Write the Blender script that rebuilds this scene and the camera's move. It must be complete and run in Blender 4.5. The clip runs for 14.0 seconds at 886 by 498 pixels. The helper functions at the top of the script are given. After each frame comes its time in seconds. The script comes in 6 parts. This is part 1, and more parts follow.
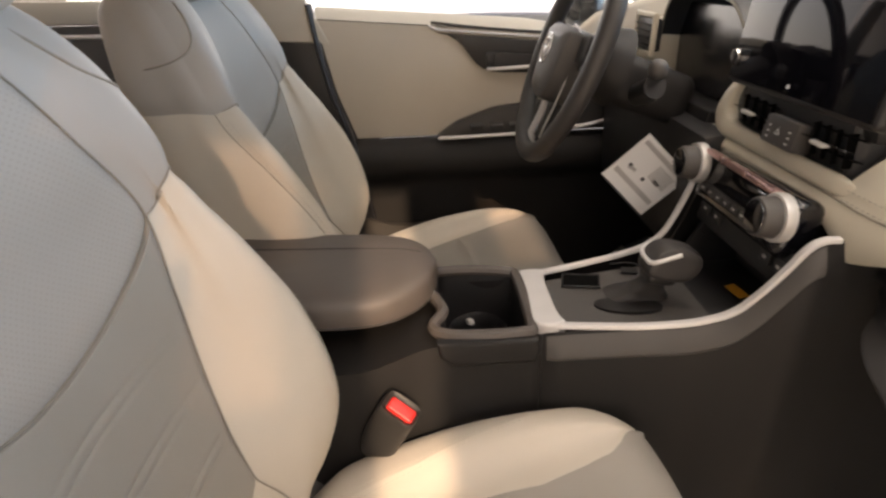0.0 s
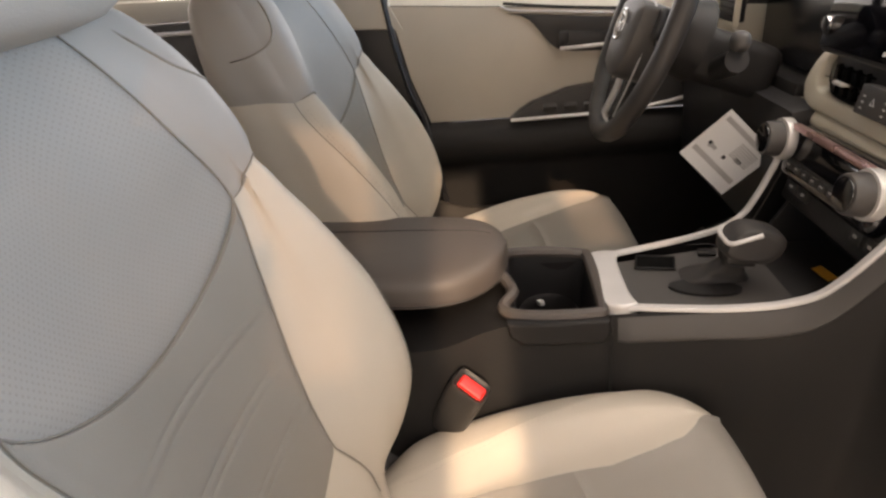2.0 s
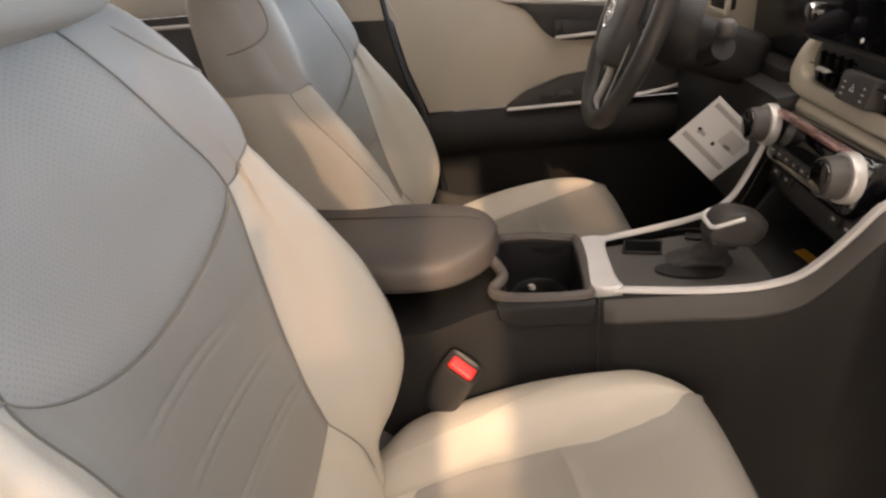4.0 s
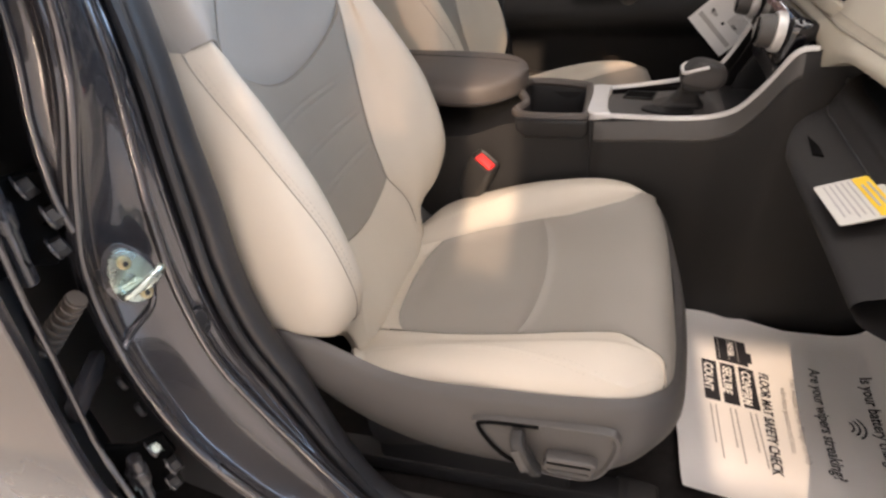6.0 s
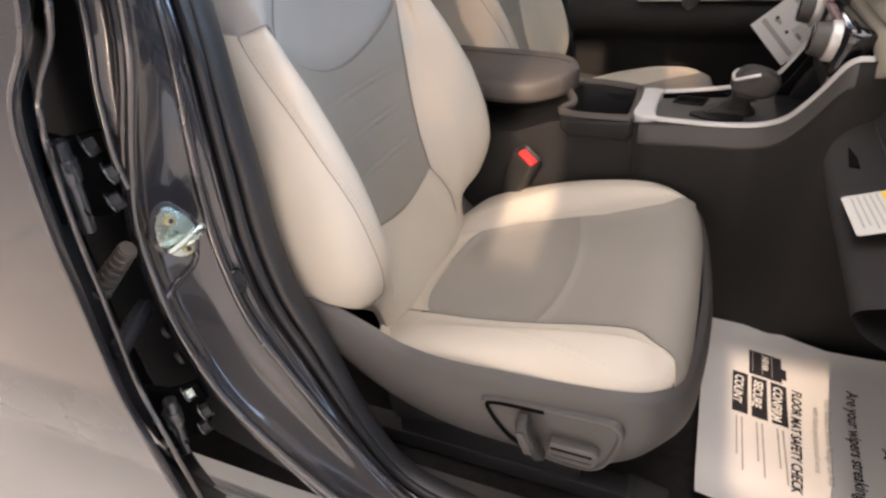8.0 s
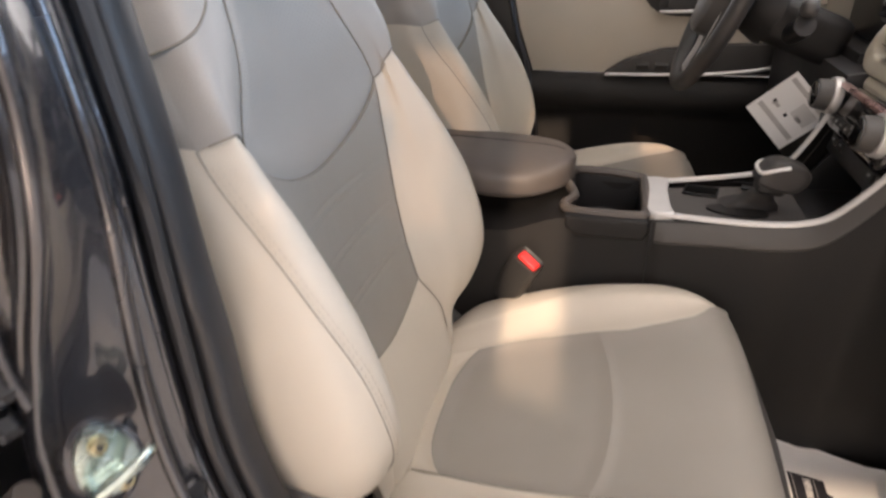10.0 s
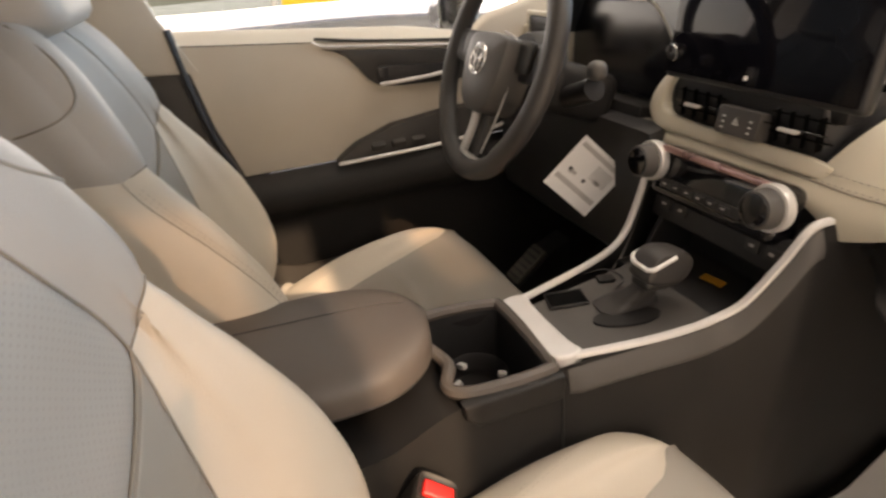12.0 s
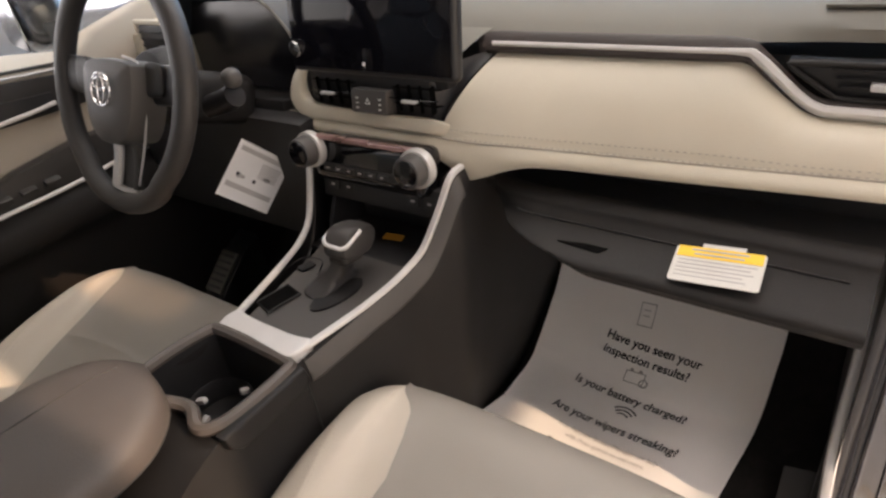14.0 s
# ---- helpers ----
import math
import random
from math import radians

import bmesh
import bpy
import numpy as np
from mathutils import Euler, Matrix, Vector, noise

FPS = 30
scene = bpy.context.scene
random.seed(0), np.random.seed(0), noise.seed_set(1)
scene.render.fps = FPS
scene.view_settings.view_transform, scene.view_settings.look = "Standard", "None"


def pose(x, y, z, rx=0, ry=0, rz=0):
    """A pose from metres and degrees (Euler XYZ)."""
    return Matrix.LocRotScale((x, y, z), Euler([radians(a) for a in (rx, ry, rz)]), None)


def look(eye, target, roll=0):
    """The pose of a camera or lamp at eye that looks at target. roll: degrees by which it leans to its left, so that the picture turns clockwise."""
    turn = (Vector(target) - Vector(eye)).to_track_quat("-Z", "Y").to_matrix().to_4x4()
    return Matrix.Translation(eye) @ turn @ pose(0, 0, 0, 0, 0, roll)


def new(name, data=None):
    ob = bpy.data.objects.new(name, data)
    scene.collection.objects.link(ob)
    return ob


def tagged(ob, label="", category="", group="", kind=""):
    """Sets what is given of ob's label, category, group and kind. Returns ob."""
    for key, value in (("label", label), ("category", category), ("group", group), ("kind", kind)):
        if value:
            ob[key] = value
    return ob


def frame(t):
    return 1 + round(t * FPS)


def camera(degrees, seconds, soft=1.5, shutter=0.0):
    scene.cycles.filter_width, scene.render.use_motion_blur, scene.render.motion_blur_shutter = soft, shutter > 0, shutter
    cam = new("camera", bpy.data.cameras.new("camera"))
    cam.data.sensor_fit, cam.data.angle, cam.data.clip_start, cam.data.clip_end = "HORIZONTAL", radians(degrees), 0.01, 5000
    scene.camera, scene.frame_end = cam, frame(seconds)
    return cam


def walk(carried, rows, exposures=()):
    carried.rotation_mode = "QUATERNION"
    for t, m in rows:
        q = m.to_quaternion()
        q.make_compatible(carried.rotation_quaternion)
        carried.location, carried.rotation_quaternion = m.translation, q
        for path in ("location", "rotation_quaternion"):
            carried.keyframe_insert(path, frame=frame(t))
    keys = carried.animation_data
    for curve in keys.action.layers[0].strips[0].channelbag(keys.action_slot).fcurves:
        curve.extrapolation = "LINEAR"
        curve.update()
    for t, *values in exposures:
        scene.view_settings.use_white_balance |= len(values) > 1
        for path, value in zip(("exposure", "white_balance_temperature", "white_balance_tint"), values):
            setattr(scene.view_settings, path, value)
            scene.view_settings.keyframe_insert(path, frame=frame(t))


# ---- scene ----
cam = camera(72.3, 14.0, soft=2.5, shutter=0.3)
PATH = [
    (0, (0.039, 0.098, 1.231), (0.103, 1.905, 0.376), -2.1),
    (0.5, (0.037, 0.098, 1.229), (-0.091, 1.902, 0.376), -4.2),
    (1, (0.036, 0.099, 1.234), (-0.155, 1.89, 0.364), -5.5),
    (1.5, (0.044, 0.095, 1.234), (-0.174, 1.881, 0.36), -6.0),
    (2, (0.046, 0.085, 1.233), (-0.141, 1.867, 0.346), -5.7),
    (2.5, (0.052, 0.078, 1.237), (-0.124, 1.859, 0.343), -5.9),
    (5, (0.096, 0.012, 1.227), (-0.172, 1.739, 0.255), -6.0),
    (5.5, (0.13, -0.152, 1.218), (-0.205, 1.513, 0.161), -4.8),
    (6, (0.21, -0.295, 1.212), (-0.283, 1.306, 0.119), -4.6),
    (6.5, (0.274, -0.312, 1.216), (-0.328, 1.254, 0.127), -4.0),
    (7, (0.273, -0.318, 1.215), (-0.419, 1.209, 0.124), -4.2),
    (9.5, (0.231, -0.307, 1.206), (-0.434, 1.292, 0.207), -3.1),
    (10, (0.093, -0.154, 1.212), (-0.376, 1.546, 0.268), -1.7),
    (10.5, (0.004, 0.028, 1.218), (-0.308, 1.773, 0.291), -2.4),
    (11, (-0.033, 0.169, 1.236), (-0.137, 1.956, 0.345), -3.6),
    (11.5, (-0.089, 0.21, 1.229), (0.146, 1.987, 0.341), -3.6),
    (12, (-0.121, 0.237, 1.251), (0.46, 1.935, 0.369), -4.9),
    (12.5, (-0.147, 0.244, 1.274), (0.739, 1.77, 0.332), -6.3),
    (13, (-0.163, 0.216, 1.294), (0.94, 1.558, 0.302), -8.0),
    (13.5, (-0.157, 0.21, 1.305), (1.103, 1.367, 0.269), -8.1),
    (14, (-0.145, 0.214, 1.305), (1.173, 1.276, 0.24), -8.4),
]
walk(cam, [(t, look(eye, target, roll)) for t, eye, target, roll in PATH], ((0, 0.0, 7000, 20), (0.5, 0.0, 6950, 20), (2.7, 0.0, 6900, 20), (5.2, 0.0, 6900, 20), (6.0, 0.03, 6400, 20), (7.0, 0.0, 6300, 20), (9.5, 0.0, 6200, 20), (10.5, 0.0, 6800, 20), (11.0, 0.03, 6950, 20), (11.5, 0.04, 6600, 20), (12.0, 0.12, 7400, 20), (12.6, 0.08, 7000, 20), (13.2, 0.06, 6650, 20), (14, 0.06, 6500, 20)))

# ---- light ----
SUN_EL, SUN_AZ = 27.0, 274.0   # elevation; heading from which the sun shines, counted from +x towards +y
world = bpy.data.worlds.new("world")
scene.world = world
world.use_nodes = True
wn = world.node_tree
sky = wn.nodes.new("ShaderNodeTexSky")
sky.sky_type, sky.sun_disc = "NISHITA", False
sky.sun_elevation, sky.sun_rotation = radians(SUN_EL), radians(90 - SUN_AZ)
wn.nodes["Background"].inputs["Strength"].default_value = 0.10
wn.links.new(sky.outputs["Color"], wn.nodes["Background"].inputs["Color"])
sun = new("sun", bpy.data.lights.new("sun", "SUN"))
sun.data.energy, sun.data.angle, sun.data.color = 5.0, radians(0.3), (1.0, 0.76, 0.50)
sun_way = Vector((math.cos(radians(SUN_AZ)) * math.cos(radians(SUN_EL)), math.sin(radians(SUN_AZ)) * math.cos(radians(SUN_EL)), math.sin(radians(SUN_EL))))
sun.matrix_world = look(sun_way * 20, (0, 0, 0))
scene.view_settings.exposure = 0.0


def area_lamp(name, eye, target, w, h, watts, colour):
    ob = new(name, bpy.data.lights.new(name, "AREA"))
    ob.data.shape, ob.data.size, ob.data.size_y, ob.data.energy, ob.data.color = "RECTANGLE", w, h, watts, colour
    ob.matrix_world = look(eye, target)
    return ob


# unseen area lamps added: fill for daylight from front and sides, and from above
area_lamp("front_daylight_fill", (5.8, 0.8, 2.1), (0, 0.8, 1.2), 6.0, 3.0, 470, (0.50, 0.76, 1.0))
area_lamp("side_daylight_fill", (0.3, -4.7, 2.0), (0.3, 0, 1.0), 7.0, 2.8, 62, (1.0, 0.9, 0.78))
area_lamp("overhead_fill", (1.3, 0.8, 4.5), (1.2, 0.8, 0), 3.0, 4.0, 175, (1.0, 0.90, 0.78))
area_lamp("aisle_fill", (0.7, -2.2, 4.6), (0.7, -2.0, 0), 3.5, 2.0, 100, (1.0, 0.90, 0.82))
area_lamp("far_side_fill", (-2.0, 8.6, 2.1), (-2.0, 0, 1.0), 14.0, 3.0, 500, (1.0, 0.92, 0.86))

# ---- materials ----


def mat(name, col, rough=0.5, metal=0.0, var=0.10, scale=6.0, bump=0.15, bscale=500.0, coat=0.0, dist=0.001, rvar=0.08):
    m = bpy.data.materials.new(name)
    m.use_nodes = True
    nt = m.node_tree
    p = nt.nodes["Principled BSDF"]
    tc = nt.nodes.new("ShaderNodeTexCoord")
    n1 = nt.nodes.new("ShaderNodeTexNoise")
    n1.inputs["Scale"].default_value, n1.inputs["Detail"].default_value = scale, 5
    n2 = nt.nodes.new("ShaderNodeTexNoise")
    n2.inputs["Scale"].default_value, n2.inputs["Detail"].default_value = bscale, 3
    nt.links.new(tc.outputs["Object"], n1.inputs["Vector"])
    nt.links.new(tc.outputs["Object"], n2.inputs["Vector"])
    ramp = nt.nodes.new("ShaderNodeValToRGB")
    ramp.color_ramp.elements[0].position, ramp.color_ramp.elements[1].position = 0.3, 0.7
    ramp.color_ramp.elements[0].color = (*[c * (1 - var) for c in col], 1)
    ramp.color_ramp.elements[1].color = (*[min(1, c * (1 + var)) for c in col], 1)
    nt.links.new(n1.outputs["Fac"], ramp.inputs["Fac"])
    nt.links.new(ramp.outputs["Color"], p.inputs["Base Color"])
    rr = nt.nodes.new("ShaderNodeMapRange")
    rr.inputs["To Min"].default_value, rr.inputs["To Max"].default_value = max(0.02, rough - rvar), min(1, rough + rvar)
    nt.links.new(n1.outputs["Fac"], rr.inputs["Value"])
    nt.links.new(rr.outputs["Result"], p.inputs["Roughness"])
    b = nt.nodes.new("ShaderNodeBump")
    b.inputs["Strength"].default_value, b.inputs["Distance"].default_value = bump, dist
    nt.links.new(n2.outputs["Fac"], b.inputs["Height"])
    nt.links.new(b.outputs["Normal"], p.inputs["Normal"])
    p.inputs["Metallic"].default_value = metal
    p.inputs["Coat Weight"].default_value = coat
    p.inputs["Coat Roughness"].default_value = 0.03
    return m


def leather(name, col, rough=0.45, holes=False):
    """Grained synthetic leather; with holes, a staggered field of small perforations in the metric UV map."""
    m = mat(name, col, rough, 0, 0.06, 5.0, 0.1, 900.0)
    nt = m.node_tree
    p = nt.nodes["Principled BSDF"]
    tc = nt.nodes.new("ShaderNodeTexCoord")
    vo = nt.nodes.new("ShaderNodeTexVoronoi")
    vo.inputs["Scale"].default_value = 650
    nt.links.new(tc.outputs["Object"], vo.inputs["Vector"])
    b = nt.nodes.new("ShaderNodeBump")
    b.inputs["Strength"].default_value, b.inputs["Distance"].default_value = 0.25, 0.0006
    nt.links.new(vo.outputs["Distance"], b.inputs["Height"])
    big = nt.nodes.new("ShaderNodeTexNoise")
    big.inputs["Scale"].default_value, big.inputs["Detail"].default_value = 14, 2
    nt.links.new(tc.outputs["Object"], big.inputs["Vector"])
    b2 = nt.nodes.new("ShaderNodeBump")
    b2.inputs["Strength"].default_value, b2.inputs["Distance"].default_value = 0.25, 0.006
    nt.links.new(big.outputs["Fac"], b2.inputs["Height"])
    nt.links.new(b.outputs["Normal"], b2.inputs["Normal"])
    nt.links.new(b2.outputs["Normal"], p.inputs["Normal"])
    if holes:
        def vm(op, a, bb):
            n = nt.nodes.new("ShaderNodeVectorMath")
            n.operation = op
            for i, q in enumerate((a, bb)):
                if q is None:
                    continue
                if isinstance(q, tuple):
                    n.inputs[i].default_value = q
                else:
                    nt.links.new(q, n.inputs[i])
            return n
        fac = None
        for off in ((0, 0, 0), (0.5, 0.5, 0)):
            sc = vm("DIVIDE", tc.outputs["UV"], (0.0066, 0.0066, 1))
            ad = vm("ADD", sc.outputs[0], off)
            fr = vm("FRACTION", ad.outputs[0], None)
            su = vm("SUBTRACT", fr.outputs[0], (0.5, 0.5, 0))
            ml = vm("MULTIPLY", su.outputs[0], (1, 1, 0))
            ln = vm("LENGTH", ml.outputs[0], None)
            lt = nt.nodes.new("ShaderNodeMath")
            lt.operation = "LESS_THAN"
            lt.inputs[1].default_value = 0.15
            nt.links.new(ln.outputs["Value"], lt.inputs[0])
            if fac is None:
                fac = lt
            else:
                mx = nt.nodes.new("ShaderNodeMath")
                mx.operation = "MAXIMUM"
                nt.links.new(fac.outputs[0], mx.inputs[0])
                nt.links.new(lt.outputs[0], mx.inputs[1])
                fac = mx
        mix = nt.nodes.new("ShaderNodeMix")
        mix.data_type = "RGBA"
        mix.inputs["B"].default_value = (*[c * 0.90 for c in col], 1)
        src = p.inputs["Base Color"].links[0].from_socket
        nt.links.new(src, mix.inputs["A"])
        nt.links.new(fac.outputs[0], mix.inputs["Factor"])
        nt.links.new(mix.outputs["Result"], p.inputs["Base Color"])
    return m


def glass(name, tint=(0.9, 0.95, 0.95)):
    m = bpy.data.materials.new(name)
    m.use_nodes = True
    nt = m.node_tree
    nt.nodes.remove(nt.nodes["Principled BSDF"])
    tr = nt.nodes.new("ShaderNodeBsdfTransparent")
    tr.inputs["Color"].default_value = (*tint, 1)
    gl = nt.nodes.new("ShaderNodeBsdfGlossy")
    gl.inputs["Roughness"].default_value = 0.01
    fr = nt.nodes.new("ShaderNodeFresnel")
    fr.inputs["IOR"].default_value = 1.45
    mx = nt.nodes.new("ShaderNodeMixShader")
    nt.links.new(fr.outputs[0], mx.inputs[0])
    nt.links.new(tr.outputs[0], mx.inputs[1])
    nt.links.new(gl.outputs[0], mx.inputs[2])
    nt.links.new(mx.outputs[0], nt.nodes["Material Output"].inputs["Surface"])
    return m


LIGHT = leather("ash_leather", (0.53, 0.482, 0.405), 0.58)
GREY = leather("grey_leather", (0.275, 0.255, 0.226), 0.58)
GREYP = leather("perforated_grey_leather", (0.36, 0.34, 0.31), 0.52, holes=True)
GREYW = leather("smooth_grey_leather", (0.365, 0.345, 0.315), 0.46)
BLACKL = leather("black_leather", (0.035, 0.033, 0.032), 0.52)
BROWNL = leather("armrest_leather", (0.085, 0.073, 0.066), 0.5)
DASHL = leather("dash_leather", (0.57, 0.528, 0.428), 0.5)
SOFT = mat("soft_dash_plastic", (0.155, 0.148, 0.124), 0.6, 0, 0.05, 8, 0.25, 700)
SURROUND = mat("brown_black_trim", (0.042, 0.034, 0.031), 0.45, 0, 0.10, 10, 0.25, 900)
DARK = mat("dark_plastic", (0.026, 0.025, 0.024), 0.5, 0, 0.12, 10, 0.3, 900)
CHAR = mat("charcoal_plastic", (0.0105, 0.0100, 0.0100), 0.55, 0, 0.10, 8, 0.35, 800)
BLACK = mat("black_plastic", (0.017, 0.017, 0.018), 0.42, 0, 0.15, 10, 0.2, 900)
PIANO = mat("piano_black", (0.006, 0.006, 0.008), 0.08, 0, 0.1, 10, 0.0, 100, coat=0.5, rvar=0.03)
SCREEN = mat("screen_glass", (0.004, 0.004, 0.006), 0.06, 0, 0.1, 10, 0.0, 100, rvar=0.02)
SCREEN.node_tree.nodes["Principled BSDF"].inputs["Specular IOR Level"].default_value = 0.16
KNOBM = mat("satin_knob_metal", (0.60, 0.59, 0.57), 0.38, 0.35, 0.05, 20, 0.05, 900)
WHEELL = leather("wheel_leather", (0.036, 0.034, 0.033), 0.5)
SEAM = mat("seam_shadow_thread", (0.25, 0.228, 0.195), 0.7, 0, 0.1, 60, 0.1, 900)
SILVER = mat("satin_silver", (0.62, 0.61, 0.60), 0.38, 0.2, 0.05, 20, 0.1, 900)
CHROME = mat("chrome", (0.78, 0.78, 0.78), 0.10, 1.0, 0.04, 20, 0.0, 100, rvar=0.04)
ZINC = mat("zinc_plated_steel", (0.50, 0.58, 0.54), 0.28, 1.0, 0.2, 60, 0.2, 500)
BRASS = mat("yellow_zinc", (0.55, 0.48, 0.30), 0.35, 1.0, 0.15, 60, 0.1, 500)
RUBBER = mat("rubber", (0.024, 0.024, 0.026), 0.45, 0, 0.15, 20, 0.2, 600)
# RUBBER with warm light put into its colour, for the wiring boot
BOOTM = mat("lit_rubber", (0.085, 0.068, 0.055), 0.4, 0, 0.15, 20, 0.2, 600)
CARPET = mat("carpet", (0.018, 0.016, 0.015), 0.95, 0, 0.35, 60, 0.9, 900, dist=0.003)
PAPER = mat("floor_paper", (0.86, 0.84, 0.81), 0.75, 0, 0.03, 6, 0.25, 12, dist=0.006)
INK = mat("black_ink", (0.02, 0.02, 0.025), 0.7, 0, 0.1, 30, 0.0, 100)
INKG = mat("grey_ink", (0.42, 0.41, 0.40), 0.7, 0, 0.1, 30, 0.0, 100)
CARD = mat("white_card", (0.74, 0.74, 0.73), 0.5, 0, 0.03, 20, 0.05, 300)
YELLOW = mat("yellow_print", (0.85, 0.55, 0.02), 0.5, 0, 0.04, 30, 0.0, 100)
RED = mat("red_plastic", (0.75, 0.03, 0.025), 0.35, 0, 0.08, 40, 0.05, 300)
PINK = mat("copper_tinted_trim", (0.55, 0.36, 0.34), 0.28, 0.8, 0.05, 20, 0.05, 500)
PAINT = mat("dark_metallic_paint", (0.075, 0.073, 0.080), 0.26, 0.75, 0.06, 5, 0.05, 2500, coat=1.0)
LID = mat("black_grained_plastic", (0.017, 0.016, 0.0155), 0.62, 0, 0.12, 9, 0.5, 700)
THREADM = mat("ash_stitching_thread", (0.42, 0.38, 0.32), 0.7, 0, 0.1, 60, 0.2, 900)
THREADD = mat("grey_stitching_thread", (0.34, 0.31, 0.26), 0.7, 0, 0.1, 60, 0.2, 900)
BEIGE = mat("beige_trim_plastic", (0.50, 0.46, 0.39), 0.6, 0, 0.05, 8, 0.2, 700)
TILE = mat("showroom_tile", (0.72, 0.68, 0.62), 0.16, 0, 0.08, 1.2, 0.03, 60, rvar=0.06)
PLASTER = mat("wall_plaster", (0.74, 0.71, 0.66), 0.8, 0, 0.04, 2, 0.2, 120)
GLASS = glass("clear_glass")
CHAR.node_tree.nodes["Principled BSDF"].inputs["Specular IOR Level"].default_value = 0.4
for dull in (LID, CARPET):
    dull.node_tree.nodes["Principled BSDF"].inputs["Specular IOR Level"].default_value = 0.3
GREYPL = mat("grey_plastic", (0.070, 0.066, 0.063), 0.5, 0, 0.08, 8, 0.3, 800)
VOID = mat("matte_black", (0.004, 0.004, 0.004), 0.95, 0, 0.2, 20, 0.1, 300)
VOID.node_tree.nodes["Principled BSDF"].inputs["Specular IOR Level"].default_value = 0.05
DISPLAY = mat("instrument_display", (0.006, 0.006, 0.008), 0.22, 0, 0.1, 10, 0.0, 100)
JAMB = mat("dark_jamb_paint", (0.050, 0.048, 0.053), 0.24, 0.45, 0.06, 5, 0.04, 2500, coat=1.0)
ORANGE = mat("orange_print", (0.42, 0.20, 0.02), 0.5, 0, 0.1, 60, 0.0, 100)
LABEL = mat("coated_label_paper", (0.58, 0.57, 0.53), 0.55, 0, 0.03, 20, 0.05, 300)
MARK = mat("white_marking", (0.75, 0.75, 0.75), 0.5, 0, 0.02, 30, 0.0, 100)

# ---- mesh helpers ----


def thing(name, at, label, category, group="", kind=""):
    ob = new(name)
    ob.location = at
    ob.empty_display_size = 0.05
    return tagged(ob, label, category, group, kind)


def root_place(ob):
    while ob.parent:
        ob = ob.parent
    return ob.location.copy()


def part(name, bm, material, parent=None, label="", smooth=True):
    """Links a bmesh, built in world metres, as one mesh object under its thing or part."""
    me = bpy.data.meshes.new(name)
    if parent is not None:
        bmesh.ops.translate(bm, verts=bm.verts, vec=-root_place(parent))
    bm.normal_update()
    bm.to_mesh(me)
    bm.free()
    me.materials.append(material)
    if smooth:
        me.shade_smooth()
        me.set_sharp_from_angle(angle=radians(38))
    ob = new(name, me)
    ob.parent = parent
    if label:
        tagged(ob, label)
    return ob


def add_verts(bm, pts, faces):
    vs = [bm.verts.new(p) for p in pts]
    for f in faces:
        try:
            bm.faces.new([vs[i] for i in f])
        except ValueError:
            pass
    return vs


def box(size, m=Matrix(), bevel=0.004, seg=2, bm=None, taper=1.0):
    b = bmesh.new()
    bmesh.ops.create_cube(b, size=1)
    for v in b.verts:
        k = taper if v.co.z > 0 else 1.0
        v.co = Vector((v.co.x * size[0] * k, v.co.y * size[1] * k, v.co.z * size[2]))
    if bevel > 0:
        bmesh.ops.bevel(b, geom=b.edges[:], offset=min(bevel, 0.45 * min(size)), segments=seg, affect="EDGES", profile=0.6)
    bmesh.ops.transform(b, matrix=m, verts=b.verts)
    return merge(bm, b)


def merge(bm, b):
    if bm is None:
        return b
    me = bpy.data.meshes.new("tmp")
    b.to_mesh(me)
    b.free()
    bm.from_mesh(me)
    bpy.data.meshes.remove(me)
    return bm


def cyl(r, h, m=Matrix(), r2=None, n=28, bevel=0.0, bm=None):
    b = bmesh.new()
    bmesh.ops.create_cone(b, cap_ends=True, segments=n, radius1=r, radius2=r if r2 is None else r2, depth=h)
    if bevel > 0:
        es = [e for e in b.edges if len(e.link_faces) == 2 and any(len(f.verts) > 4 for f in e.link_faces)]
        bmesh.ops.bevel(b, geom=es, offset=bevel, segments=2, affect="EDGES", profile=0.6)
    bmesh.ops.transform(b, matrix=m, verts=b.verts)
    return merge(bm, b)


def prism(poly, axis, lo, hi, bevel=0.004, seg=2, bm=None, m=Matrix()):
    """A plate whose outline lies in the plane of the two other axes, from lo to hi along axis."""
    b = bmesh.new()

    def at(p, v):
        q = list(p)
        q.insert("xyz".index(axis), v)
        return q
    lo_v = [b.verts.new(at(p, lo)) for p in poly]
    hi_v = [b.verts.new(at(p, hi)) for p in poly]
    n = len(poly)
    b.faces.new(lo_v[::-1])
    b.faces.new(hi_v)
    for i in range(n):
        b.faces.new([lo_v[i], lo_v[(i + 1) % n], hi_v[(i + 1) % n], hi_v[i]])
    bmesh.ops.recalc_face_normals(b, faces=b.faces)
    if bevel > 0:
        caps = [e for e in b.edges if any(len(f.verts) == n and n != 4 for f in e.link_faces)] if n != 4 else b.edges[:]
        bmesh.ops.bevel(b, geom=caps, offset=bevel, segments=seg, affect="EDGES", profile=0.6)
    bmesh.ops.transform(b, matrix=m, verts=b.verts)
    return merge(bm, b)


